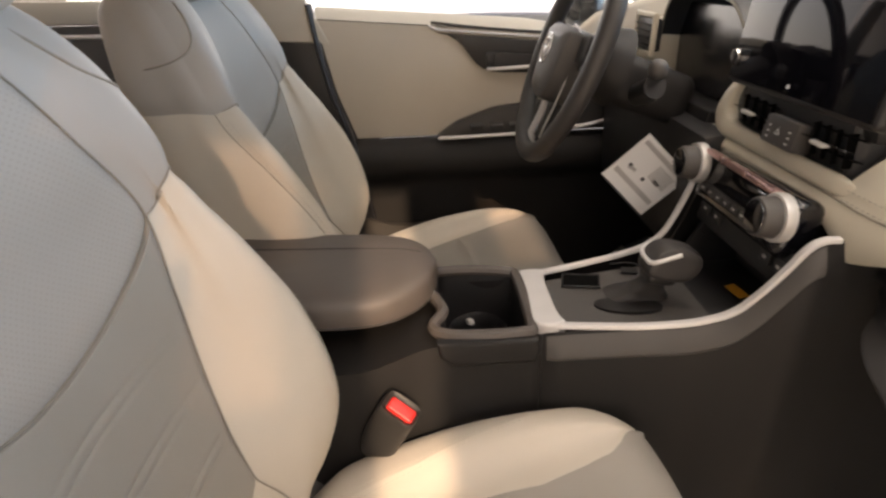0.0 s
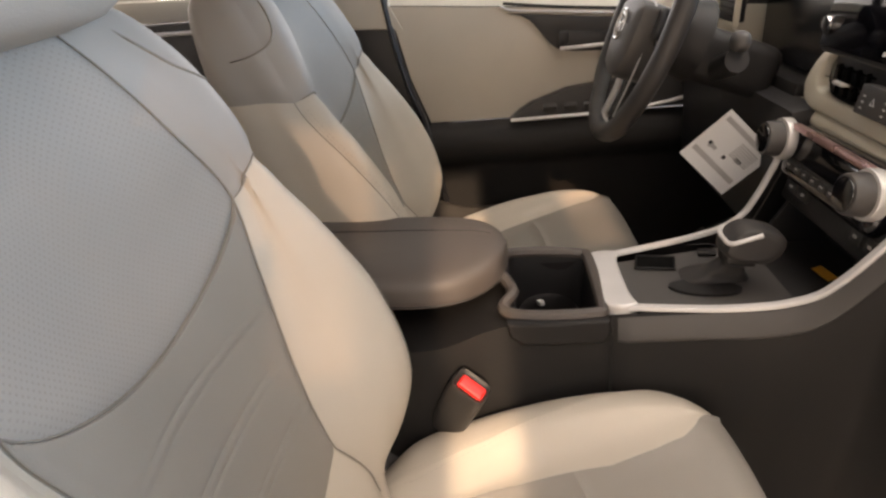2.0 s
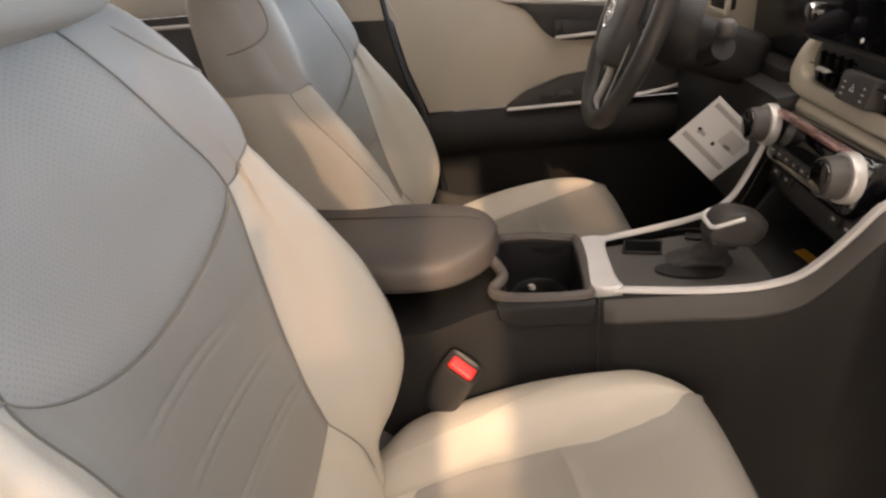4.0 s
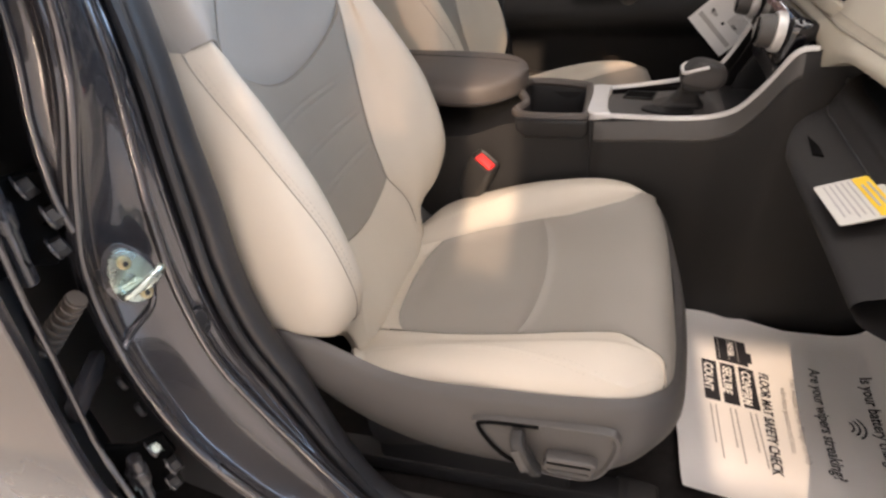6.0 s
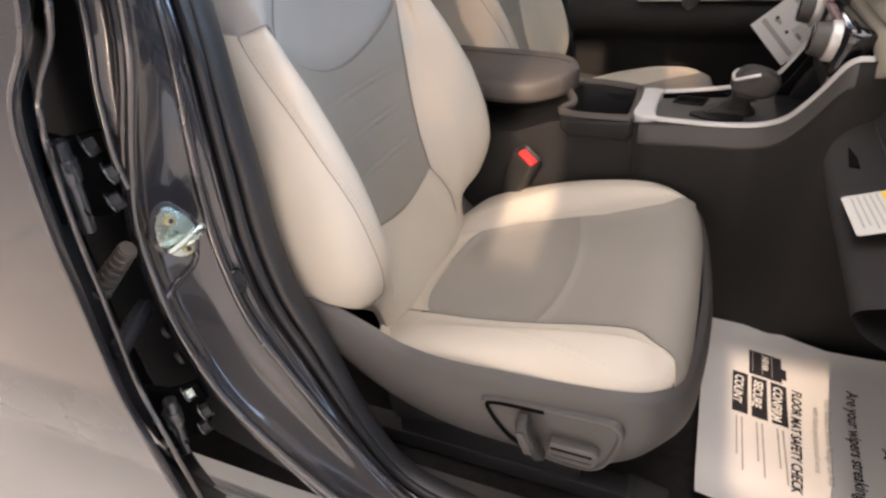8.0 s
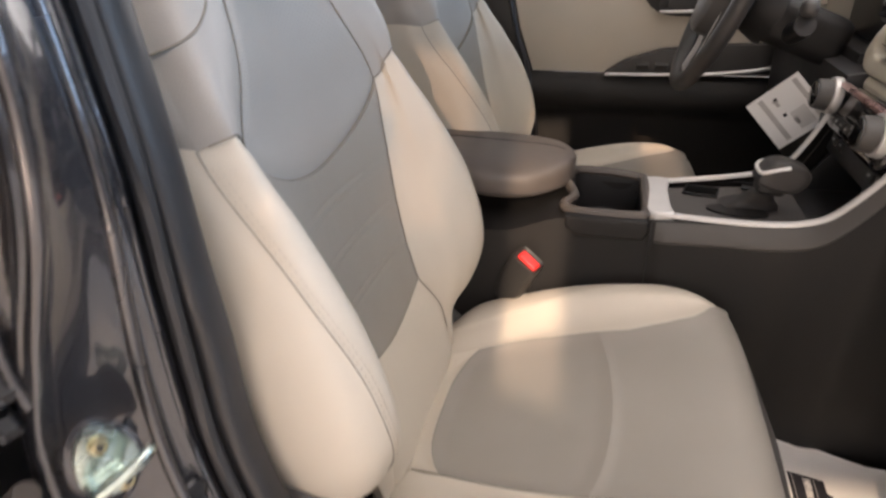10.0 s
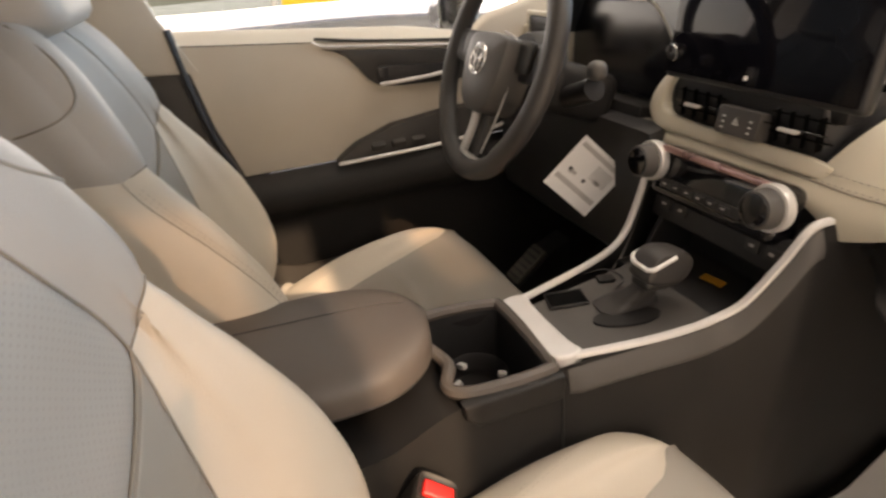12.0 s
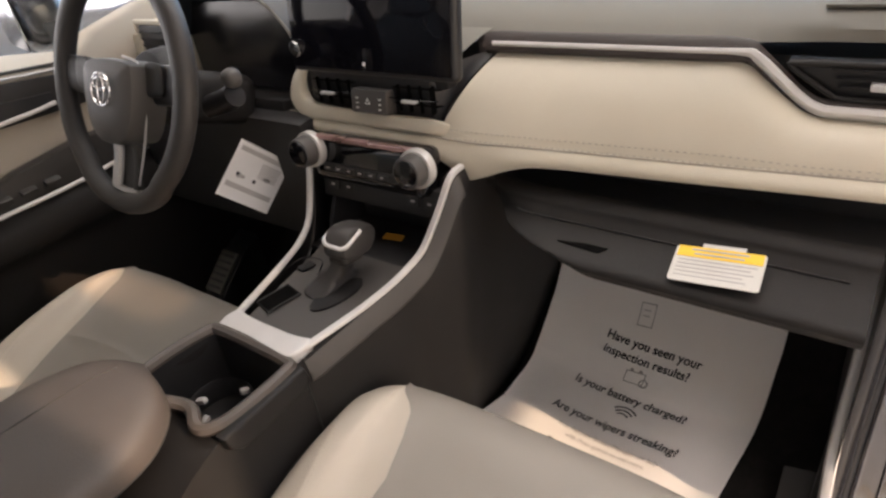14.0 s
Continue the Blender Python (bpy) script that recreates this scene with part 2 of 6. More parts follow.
def spline(pts, n=8, closed=False):
    """Catmull-Rom through the points."""
    P = [Vector(p) for p in pts]
    out = []
    k = len(P)
    for i in range(k if closed else k - 1):
        p1, p2 = P[i], P[(i + 1) % k]
        p0 = P[(i - 1) % k] if closed or i > 0 else p1 * 2 - p2
        p3 = P[(i + 2) % k] if closed or i + 2 < k else p2 * 2 - p1
        for j in range(n):
            t = j / n
            out.append(0.5 * ((2 * p1) + (p2 - p0) * t + (2 * p0 - 5 * p1 + 4 * p2 - p3) * t * t + (3 * p1 - p0 - 3 * p2 + p3) * t ** 3))
    if not closed:
        out.append(P[-1].copy())
    return out


def sweep(path, profile, up=(0, 0, 1), closed=False, bm=None, scale=None):
    """Sweeps a closed outline of (side, up) offsets along a path of points."""
    b = bmesh.new()
    path = [Vector(p) for p in path]
    rings = []
    k = len(path)
    for i, p in enumerate(path):
        a = path[(i - 1) % k] if closed or i else p
        c = path[(i + 1) % k] if closed or i < k - 1 else p
        d = (c - a).normalized()
        u = Vector(up[i] if isinstance(up, list) else up)
        side = d.cross(u).normalized()
        uu = side.cross(d).normalized()
        s = scale[i] if scale else 1.0
        rings.append([b.verts.new(p + side * (x * s) + uu * (z * s)) for x, z in profile])
    n = len(profile)
    for i in range(k if closed else k - 1):
        r0, r1 = rings[i], rings[(i + 1) % k]
        for j in range(n):
            b.faces.new([r0[j], r0[(j + 1) % n], r1[(j + 1) % n], r1[j]])
    if not closed:
        b.faces.new(rings[0][::-1])
        b.faces.new(rings[-1])
    bmesh.ops.recalc_face_normals(b, faces=b.faces)
    return merge(bm, b)


def round_profile(w, h, n=12, power=2.0):
    out = []
    for i in range(n):
        a = 2 * math.pi * i / n
        c, s = math.cos(a), math.sin(a)
        out.append((0.5 * w * math.copysign(abs(c) ** (2 / power), c), 0.5 * h * math.copysign(abs(s) ** (2 / power), s)))
    return out


def tube(path, r, n=10, closed=False, bm=None, up=(0.13, 0.2, 0.97)):
    return sweep(path, round_profile(2 * r, 2 * r, n), up, closed, bm)


def grid(f, nu, nv, bm=None, uv=None, flip=False):
    """A surface f(u, v) over the unit square."""
    b = bmesh.new()
    lay = b.loops.layers.uv.new("UVMap") if uv else None
    V = [[b.verts.new(f(i / nu, j / nv)) for j in range(nv + 1)] for i in range(nu + 1)]
    for i in range(nu):
        for j in range(nv):
            ids = [(i, j), (i + 1, j), (i + 1, j + 1), (i, j + 1)]
            if flip:
                ids.reverse()
            fc = b.faces.new([V[a][c] for a, c in ids])
            if lay:
                for lp, (a, c) in zip(fc.loops, ids):
                    lp[lay].uv = uv(a / nu, c / nv)
    return merge(bm, b) if bm is not None else b


def superblob(c, size, power=3.0, m=Matrix(), n=24, bm=None):
    """A rounded block: a superellipsoid of the given full sizes."""
    b = bmesh.new()
    bmesh.ops.create_uvsphere(b, u_segments=2 * n, v_segments=n, radius=1)
    for v in b.verts:
        x, y, z = v.co
        L = (abs(x) ** power + abs(y) ** power + abs(z) ** power) ** (1 / power)
        v.co = Vector((x / L * size[0] / 2, y / L * size[1] / 2, z / L * size[2] / 2))
    bmesh.ops.transform(b, matrix=Matrix.Translation(c) @ m, verts=b.verts)
    return merge(bm, b)


def dashes(path, step, length, r, bm=None):
    """Stitches: short rods laid along a path."""
    b = bm or bmesh.new()
    pts = [Vector(p) for p in path]
    acc, nxt = 0.0, 0.0
    for a, c in zip(pts, pts[1:]):
        L = (c - a).length
        while L > 0 and nxt <= acc + L:
            p = a.lerp(c, (nxt - acc) / L)
            d = (c - a).normalized()
            q = d.to_track_quat("X", "Z").to_matrix().to_4x4()
            m = Matrix.Translation(p) @ q
            vs = [b.verts.new(m @ Vector(o)) for o in ((-length / 2, 0, 0), (0, r, 0), (0, 0, r), (0, -r, 0), (0, 0, -r), (length / 2, 0, 0))]
            for i in range(4):
                b.faces.new([vs[0], vs[1 + (i + 1) % 4], vs[1 + i]])
                b.faces.new([vs[5], vs[1 + i], vs[1 + (i + 1) % 4]])
            nxt += step
        acc += L
    return b


def text_bm(body, size, m, extrude=0.0002, spacing=1.0, align="LEFT", width=1.0, bold=0.0, shear=0.0):
    cu = bpy.data.curves.new("text", "FONT")
    cu.body, cu.size, cu.extrude, cu.space_character, cu.align_x, cu.shear = body, size, extrude, spacing, align, shear
    cu.offset = bold
    cu.resolution_u = 3
    ob = bpy.data.objects.new("text", cu)
    scene.collection.objects.link(ob)
    me = bpy.data.meshes.new_from_object(ob.evaluated_get(bpy.context.evaluated_depsgraph_get()))
    bpy.data.objects.remove(ob)
    bm = bmesh.new()
    bm.from_mesh(me)
    bpy.data.meshes.remove(me)
    bmesh.ops.transform(bm, matrix=m @ Matrix.Diagonal((width, 1, 1, 1)), verts=bm.verts)
    return bm


def basis(o, ex, ey):
    """A pose at o whose x runs along ex and y towards ey."""
    x = Vector(ex).normalized()
    z = x.cross(Vector(ey)).normalized()
    y = z.cross(x)
    return Matrix.Translation(o) @ Matrix((x, y, z)).transposed().to_4x4()


def cat(keys, x):
    """Smooth interpolation of rows (x, value...) by Catmull-Rom on uneven keys."""
    xs = [k[0] for k in keys]
    if x <= xs[0]:
        return np.array(keys[0][1:], float)
    if x >= xs[-1]:
        return np.array(keys[-1][1:], float)
    i = max(j for j in range(len(xs) - 1) if xs[j] <= x)
    t = (x - xs[i]) / (xs[i + 1] - xs[i])
    K = [np.array(k[1:], float) for k in keys]
    h = xs[i + 1] - xs[i]

    def tan(j):
        if j == 0:
            return (K[1] - K[0]) / (xs[1] - xs[0])
        if j == len(xs) - 1:
            return (K[-1] - K[-2]) / (xs[-1] - xs[-2])
        return (K[j + 1] - K[j - 1]) / (xs[j + 1] - xs[j - 1])
    a, b2 = tan(i) * h, tan(i + 1) * h
    t2, t3 = t * t, t ** 3
    return K[i] * (2 * t3 - 3 * t2 + 1) + a * (t3 - 2 * t2 + t) + K[i + 1] * (-2 * t3 + 3 * t2) + b2 * (t3 - t2)


def section(row, w):
    """The point (across, out) at place w along a half outline; row holds y and n in turn. Negative w mirrors it."""
    k = len(row) // 2
    pts = [(i, row[2 * i], row[2 * i + 1]) for i in range(k)]
    pts = [(-1, -row[2], row[3])] + pts
    y, n = cat(pts, abs(w))
    return (-y if w < 0 else y), n

# ---- seats ----
# half outlines of the backrest at heights s along its slope: centre, insert edge, slope, crest, outer seam, side, back edge, back
BACK = [
    (-0.06, 0, -0.03, 0.10, -0.035, 0.14, -0.03, 0.17, -0.03, 0.195, -0.035, 0.20, -0.05, 0.18, -0.08, 0, -0.09),
    (-0.01, 0, -0.005, 0.10, 0.000, 0.145, -0.005, 0.175, -0.012, 0.200, -0.03, 0.21, -0.05, 0.19, -0.09, 0, -0.11),
    (0.055, 0, 0.000, 0.10, 0.006, 0.148, 0.016, 0.180, 0.008, 0.212, -0.015, 0.222, -0.04, 0.205, -0.09, 0, -0.12),
    (0.082, 0, 0.000, 0.101, 0.007, 0.152, 0.034, 0.192, 0.048, 0.237, 0.030, 0.248, -0.02, 0.215, -0.09, 0, -0.12),
    (0.14, 0, 0.000, 0.105, 0.008, 0.160, 0.058, 0.208, 0.086, 0.254, 0.062, 0.260, -0.01, 0.225, -0.09, 0, -0.12),
    (0.25, 0, 0.000, 0.125, 0.016, 0.170, 0.062, 0.206, 0.098, 0.248, 0.075, 0.257, 0.00, 0.222, -0.09, 0, -0.12),
    (0.35, 0, 0.000, 0.145, 0.030, 0.175, 0.060, 0.200, 0.084, 0.226, 0.068, 0.238, 0.00, 0.212, -0.09, 0, -0.12),
    (0.43, 0, 0.002, 0.160, 0.040, 0.178, 0.052, 0.194, 0.066, 0.208, 0.056, 0.226, 0.00, 0.205, -0.085, 0, -0.11),
    (0.50, 0, 0.010, 0.122, 0.048, 0.160, 0.061, 0.188, 0.067, 0.204, 0.055, 0.216, 0.00, 0.195, -0.08, 0, -0.105),
    (0.575, 0, 0.010, 0.090, 0.043, 0.126, 0.055, 0.158, 0.060, 0.182, 0.048, 0.196, -0.005, 0.175, -0.07, 0, -0.095),
    (0.630, 0, -0.004, 0.074, 0.022, 0.100, 0.031, 0.124, 0.035, 0.146, 0.023, 0.156, -0.02, 0.138, -0.065, 0, -0.085),
    (0.652, 0, -0.030, 0.075, -0.010, 0.088, -0.008, 0.100, -0.010, 0.112, -0.018, 0.116, -0.035, 0.105, -0.055, 0, -0.070),
]
# half outlines of the cushion at places r from rear to front: centre, insert edge, crest, outer seam, lower side, underside
CUSH = [
    (-0.085, 0, -0.015, 0.10, -0.010, 0.185, 0.000, 0.225, -0.015, 0.23, -0.05, 0.20, -0.08),
    (-0.045, 0, 0.002, 0.10, 0.006, 0.192, 0.020, 0.238, 0.004, 0.246, -0.045, 0.22, -0.08),
    (0.00, 0, 0.000, 0.108, 0.006, 0.198, 0.034, 0.244, 0.024, 0.258, -0.034, 0.235, -0.07),
    (0.10, 0, 0.004, 0.140, 0.012, 0.203, 0.042, 0.248, 0.032, 0.263, -0.030, 0.24, -0.07),
    (0.19, 0, 0.006, 0.158, 0.014, 0.206, 0.042, 0.252, 0.028, 0.265, -0.032, 0.245, -0.07),
    (0.28, 0, 0.006, 0.168, 0.014, 0.206, 0.033, 0.252, 0.014, 0.265, -0.036, 0.245, -0.075),
    (0.345, 0, 0.002, 0.172, 0.006, 0.202, 0.016, 0.246, -0.004, 0.259, -0.042, 0.24, -0.08),
    (0.385, 0, -0.018, 0.172, -0.016, 0.200, -0.016, 0.232, -0.034, 0.240, -0.064, 0.225, -0.105),
    (0.405, 0, -0.055, 0.168, -0.055, 0.190, -0.056, 0.212, -0.070, 0.220, -0.090, 0.20, -0.11),
    (0.400, 0, -0.100, 0.160, -0.100, 0.180, -0.100, 0.195, -0.105, 0.20, -0.11, 0.19, -0.115),
]
CUSH = [(r if i < 9 else 0.425, *rest) for i, (r, *rest) in enumerate(CUSH)]


def edge_dip(u, v, nu, nv, sides, depth):
    """How far a panel's border is pulled in towards its seams (left, right, bottom, top)."""
    d = 0.0
    for on, x in zip(sides, (u * nu, (1 - u) * nu, v * nv, (1 - v) * nv)):
        if on:
            d = max(d, on * math.exp(-(x / 1.3) ** 2))
    return depth * d


def seat(yc, dx, recline, driver, label):
    ob = thing("front_seat", (0.05 + dx, yc, 0.42), label, "car seat", "front seats")
    a = radians(19.4 + recline)
    B, T, N = Vector((-0.104 + dx, yc, 0.62)), Vector((-math.sin(a), 0, math.cos(a))), Vector((math.cos(a), 0, math.sin(a)))
    c = radians(16.0)
    CB, CR, CN = Vector((-0.066 + dx, yc, 0.612)), Vector((math.cos(c), 0, math.sin(c))), Vector((-math.sin(c), 0, math.cos(c)))

    def back(w, s):
        y, n = section(cat(BACK, s), w)
        return B + T * s + N * n + Vector((0, y, 0))

    def cush(w, r):
        y, n = section(cat(CUSH, r), w)
        q = CB + CR * min(r, 0.405) * 0.975 + CN * n + Vector((0, y, 0))
        q.x -= 0.024 * min(1.0, abs(y) / 0.25) ** 4 * max(0.0, (r - 0.22) / 0.18) ** 1.5
        q.x -= 0.38 * max(0.0, -n - 0.030) * max(0.0, min(1.0, (r - 0.34) / 0.05))
        return q

    def panel(name, S, wr, sr, nu, nv, material, sides, label="", depth=0.005, pleats=()):
        """wr(v), sr(u): the panel's limits; u runs across, v along."""
        def ws(u, v):
            lo, hi = sr(u)
            s = lo + (hi - lo) * v
            w0, w1 = wr(s)
            return w0 + (w1 - w0) * u, s

        def f(u, v):
            w, s = ws(u, v)
            p = S(w, s)
            e = 1e-3
            nrm = (S(w + e, s) - S(w - e, s)).cross(S(w, s + e) - S(w, s - e))
            nrm = nrm.normalized() if nrm.length > 1e-12 else N
            d = edge_dip(u, v, nu, nv, sides, depth)
            for ps in pleats:
                d += 0.0012 * math.exp(-((s - ps) / 0.0022) ** 2)
            return p - nrm * d

        def uv(u, v):
            w, s = ws(u, v)
            return (S(w, s).y - yc, s)
        bm = grid(f, nu, nv, uv=uv)
        bmesh.ops.recalc_face_normals(bm, faces=bm.faces)
        o = part(name, bm, material, ob, label)
        return o

    lowU = lambda w: 0.143 - 0.023 * (1 - w * w)
    topU = lambda w: 0.363 + 0.060 * w * w
    # where the inserts end, and where the stitched outer seam runs from the shoulder to the foot of the bolster
    in_b = lambda s: float(np.interp(s, [-0.06, 0.0, 0.061, 0.142, 0.20], [2.0, 1.9, 1.55, 1.05, 1.0]))
    out_w = lambda s: float(cat([(-0.06, 3.0), (0.05, 3.12), (0.173, 3.38), (0.232, 3.54), (0.313, 3.90), (0.40, 4.32), (0.45, 4.45), (0.652, 4.4)], s)[0])
    full = lambda s: (-in_b(s), in_b(s))
    P = lambda u: -1 + 2 * u
    pl = [0.316, 0.326, 0.259, 0.269, 0.202, 0.212]
    panel("backrest_insert", back, full, lambda u: (lowU(P(u)), topU(P(u))), 48, 230, GREY, (1, 1, 1, 1), "grey leather insert with stitched pleats", pleats=pl)
    panel("lower_back_band", back, full, lambda u: (-0.06, lowU(P(u))), 24, 20, LIGHT, (1, 1, 0, 1))
    panel("upper_back_panel", back, full, lambda u: (topU(P(u)), 0.652), 28, 30, GREYP, (1, 1, 1, 0), "perforated grey leather panel")
    split = lambda w: 0.424 + 0.026 * min(1.0, max(0.0, (w - 1) / 2.0))
    ease = lambda x: max(0.0, min(1.0, x)) ** 2 * (3 - 2 * max(0.0, min(1.0, x)))
    for sg in (-1, 1):
        W = lambda s: (sg * in_b(s), sg * out_w(s))
        Z = lambda s: (sg * out_w(s), sg * 6)
        foot = 1.0 if (sg > 0) == driver else 0.0
        panel("bolster", back, W, lambda u: (-0.06 + foot * 0.095 * ease((u - 0.35) / 0.65), split(1 + 3.3 * u)), 18, 52, LIGHT, (1, 0.25, 2.4 * foot, 1), "ash leather bolster")
        panel("shoulder_wing", back, W, lambda u: (split(1 + 3.3 * u), 0.652), 18, 24, GREYW, (0.8, 0.3, 0.8, 0), "smooth grey leather shoulder wing")
        panel("bolster_side", back, Z, lambda u: (-0.06 + foot * (0.095 + 0.105 * u), 0.45 + 0.05 * u), 14, 46, LIGHT, (0.25, 0, 2.4 * foot, 0.8))
        panel("shoulder_side", back, Z, lambda u: (0.45 + 0.05 * u, 0.652), 14, 22, GREYW, (0.3, 0, 0.8, 0))
        for off in (0.07, 0.17):
            part("stitching", dashes([back(sg * (out_w(s / 60) - off), s / 60) + N * 0.0004 + Vector((0, sg * 0.0003, 0)) for s in range(4, 27)], 0.0075, 0.0056, 0.0006), THREADM, ob)
    # cushion: where the insert ends, where the outer seam runs, where the leather stops above the valance
    def in_w(r, sg=-1):
        if sg > 0:
            k_ = float(np.interp(r, [-0.085, 0.0, 0.03, 0.13, 0.20, 0.245, 0.30, 0.36, 0.39], [1.18, 1.18, 1.14, 0.92, 0.84, 0.78, 0.82, 0.93, 1.0]))
            k_ = 0.5 + 0.5 * k_ if driver else k_
        else:
            k_ = float(np.interp(r, [-0.085, 0.0, 0.20, 0.36], [1.12, 1.12, 1.04, 1.0]))
        return k_ * float(np.interp(r, [-0.085, 0.335, 0.352, 0.37, 0.385, 0.392, 0.398, 0.425], [1.0, 1.0, 1.10, 1.40, 1.8, 2.35, 4.6, 5.0]))
    crossU = lambda w: 0.198 + 0.024 * (1 - w * w)
    rearU = lambda w: -0.020 + 0.034 * abs(w) ** 3.5
    seam_w = lambda r: float(np.interp(r, [-0.085, 0.0, 0.1, 0.19, 0.28, 0.33, 0.356, 0.378, 0.398], [1.9, 1.75, 1.85, 2.15, 2.6, 2.95, 3.1, 2.7, 2.4]))
    edge_w = lambda r: float(np.interp(r, [-0.085, -0.03, 0.0, 0.05, 0.1, 0.19, 0.28, 0.345, 0.37, 0.398], [2.6, 2.7, 2.9, 3.25, 3.35, 3.45, 4.2, 4.6, 4.8, 5.0]))

    def cord(pts, r=0.0009):
        part("seam", tube(pts, r, 6), SEAM, ob)
    for sg in (-1, 1):
        cord(spline([back(sg * w_, s_) + Vector((0, sg * 0.0002, 0)) for w_, s_ in (((5.9, 0.552), (5.2, 0.538), (4.6, 0.533), (4.15, 0.540), (3.88, 0.560), (3.78, 0.59), (3.75, 0.63)) if driver else ((5.9, 0.552), (5.2, 0.535), (4.6, 0.529), (4.17, 0.528), (3.55, 0.531), (2.9, 0.540), (2.4, 0.556), (2.1, 0.585), (2.0, 0.63)))], 4), 0.0014)
    for sg in (-1, 1):
        cord([back(sg * in_b(s / 100), s / 100) - N * 0.0035 for s in range(4, 63)])
        cord([back(sg * (1 + 3.2 * i / 20), split(1 + 3.2 * i / 20)) - N * 0.0035 for i in range(21)])
        cord([back(sg * out_w(s / 100), s / 100) - N * 0.0011 - Vector((0, sg * 0.0009, 0)) for s in range(6, 46)], 0.0008)
        cord([cush(sg * in_w(r / 100, sg), r / 100) - CN * 0.0035 for r in range(1, 38)])
        cord([cush(sg * seam_w(r / 100), r / 100) - CN * 0.003 - Vector((0, sg * 0.002, 0)) for r in range(-2, 36)], 0.0008)
    cord([back(-1 + i / 20, topU(-1 + i / 20)) - N * 0.003 for i in range(41)])
    cord([back(-1 + i / 20, lowU(-1 + i / 20)) - N * 0.003 for i in range(41)])
    for U in (rearU, crossU):
        cord([cush((-1 + i / 20) * in_w(U(-1 + i / 20), 1 if i > 20 else -1), U(-1 + i / 20)) - CN * 0.0025 for i in range(41)])
    panel("seat_back_shell", back, lambda s: (6, 7), lambda u: (-0.06, 0.652), 8, 24, CHAR, (0, 0, 0, 0))
    panel("seat_back_shell", back, lambda s: (-7, -6), lambda u: (-0.06, 0.652), 8, 24, CHAR, (0, 0, 0, 0))
    # headrest on two posts
    hm = Matrix.Rotation(-a * 0.75, 4, "Y")
    hc = B + T * 0.703 + N * 0.036
    part("headrest", superblob(hc, (0.115, 0.268, 0.20), 7.0, hm, 28), GREYW, ob, "padded grey leather headrest")
    for yy in (-0.07, 0.07):
        part("headrest_post", cyl(0.007, 0.12, Matrix.Translation(B + T * 0.62 - N * 0.03 + Vector((0, yy, 0))) @ Matrix.Rotation(-a, 4, "Y"), n=16), BLACK, ob)
    # cushion
    panel("cushion_insert", cush, lambda r: (-in_w(r, -1), in_w(r, 1)), lambda u: (rearU(P(u)), crossU(P(u))), 28, 30, GREY, (1, 1, 1, 1), "grey leather seat insert", depth=0.004)
    panel("cushion_front_panel", cush, lambda r: (-in_w(r, -1), in_w(r, 1)), lambda u: (crossU(P(u)), 0.425), 28, 44, GREY, (1, 1, 1, 0), depth=0.004)
    panel("cushion_rear_band", cush, lambda r: (-in_w(r, -1), in_w(r, 1)), lambda u: (-0.085, rearU(P(u))), 28, 12, LIGHT, (1, 1, 0, 1))
    for sg in (-1, 1):
        W = lambda a0, b0: (lambda s: (sg * a0, sg * b0))
        foot = 1.0 if (sg > 0) == driver else 0.0
        panel("cushion_bolster", cush, lambda r: (sg * in_w(r, sg), sg * max(seam_w(r), in_w(r, sg) + 0.005)), lambda u: (-0.085 + 0.05 * foot * u * u, 0.398), 14, 90, LIGHT, (1, 0.4, 0, 0), "ash leather cushion bolster", depth=0.003)
        panel("cushion_side", cush, lambda r: (sg * max(seam_w(r), in_w(r, sg)), sg * max(edge_w(r), in_w(r, sg) + 0.01)), lambda u: (-0.085 + foot * (0.05 + 0.045 * u), 0.398), 14, 90, LIGHT, (0.4, 0, 4 * foot, 0), depth=0.003)
        for off in (-0.09, 0.09):
            part("stitching", dashes([cush(sg * (seam_w(r / 60) + off), r / 60) + Vector((0, -sg * 0.0002, 0.0008)) for r in range(-1, 21)], 0.0075, 0.0058, 0.0006), THREADM, ob)
    # one plastic valance round both flanks and the front
    plan = spline([(-0.235, -0.252, 0), (-0.15, -0.254, 0), (-0.05, -0.260, 0), (0.024, -0.266, 0), (0.10, -0.268, 0), (0.19, -0.268, 0), (0.250, -0.263, 0), (0.285, -0.246, 0), (0.314, -0.200, 0), (0.326, -0.10, 0), (0.330, 0.0, 0)], 8)
    plan = plan + [Vector((p.x, -p.y, 0)) for p in plan[-2::-1]]
    tops = [(-0.235, 0.748), (-0.18, 0.735), (-0.12, 0.712), (-0.085, 0.700), (-0.055, 0.688), (-0.03, 0.681), (0.024, 0.678), (0.10, 0.682), (0.17, 0.686), (0.236, 0.690), (0.260, 0.690), (0.282, 0.687), (0.303, 0.678), (0.326, 0.655)]
    lows = [(-0.235, 0.715), (-0.18, 0.672), (-0.153, 0.620), (-0.114, 0.578), (-0.07, 0.548), (-0.02, 0.530), (0.05, 0.518), (0.15, 0.515), (0.22, 0.520), (0.26, 0.535), (0.30, 0.560), (0.345, 0.575)]

    def apron(u, v):
        i_ = u * (len(plan) - 1)
        k_ = min(int(i_), len(plan) - 2)
        p = plan[k_].lerp(plan[k_ + 1], i_ - k_)
        zt, zb = float(cat(tops, p.x)[0]), float(cat(lows, p.x)[0])
        q = Vector((0.9 * (p.x - 0.02) if p.x > 0.15 else 0.0, p.y, 0)).normalized()
        w_ = 0.017 * math.sin(math.pi * v ** 0.8) ** 0.8 - 0.046 * (1 - v) ** 3 - 0.007 * max(0, (v - 0.93) / 0.07) ** 2
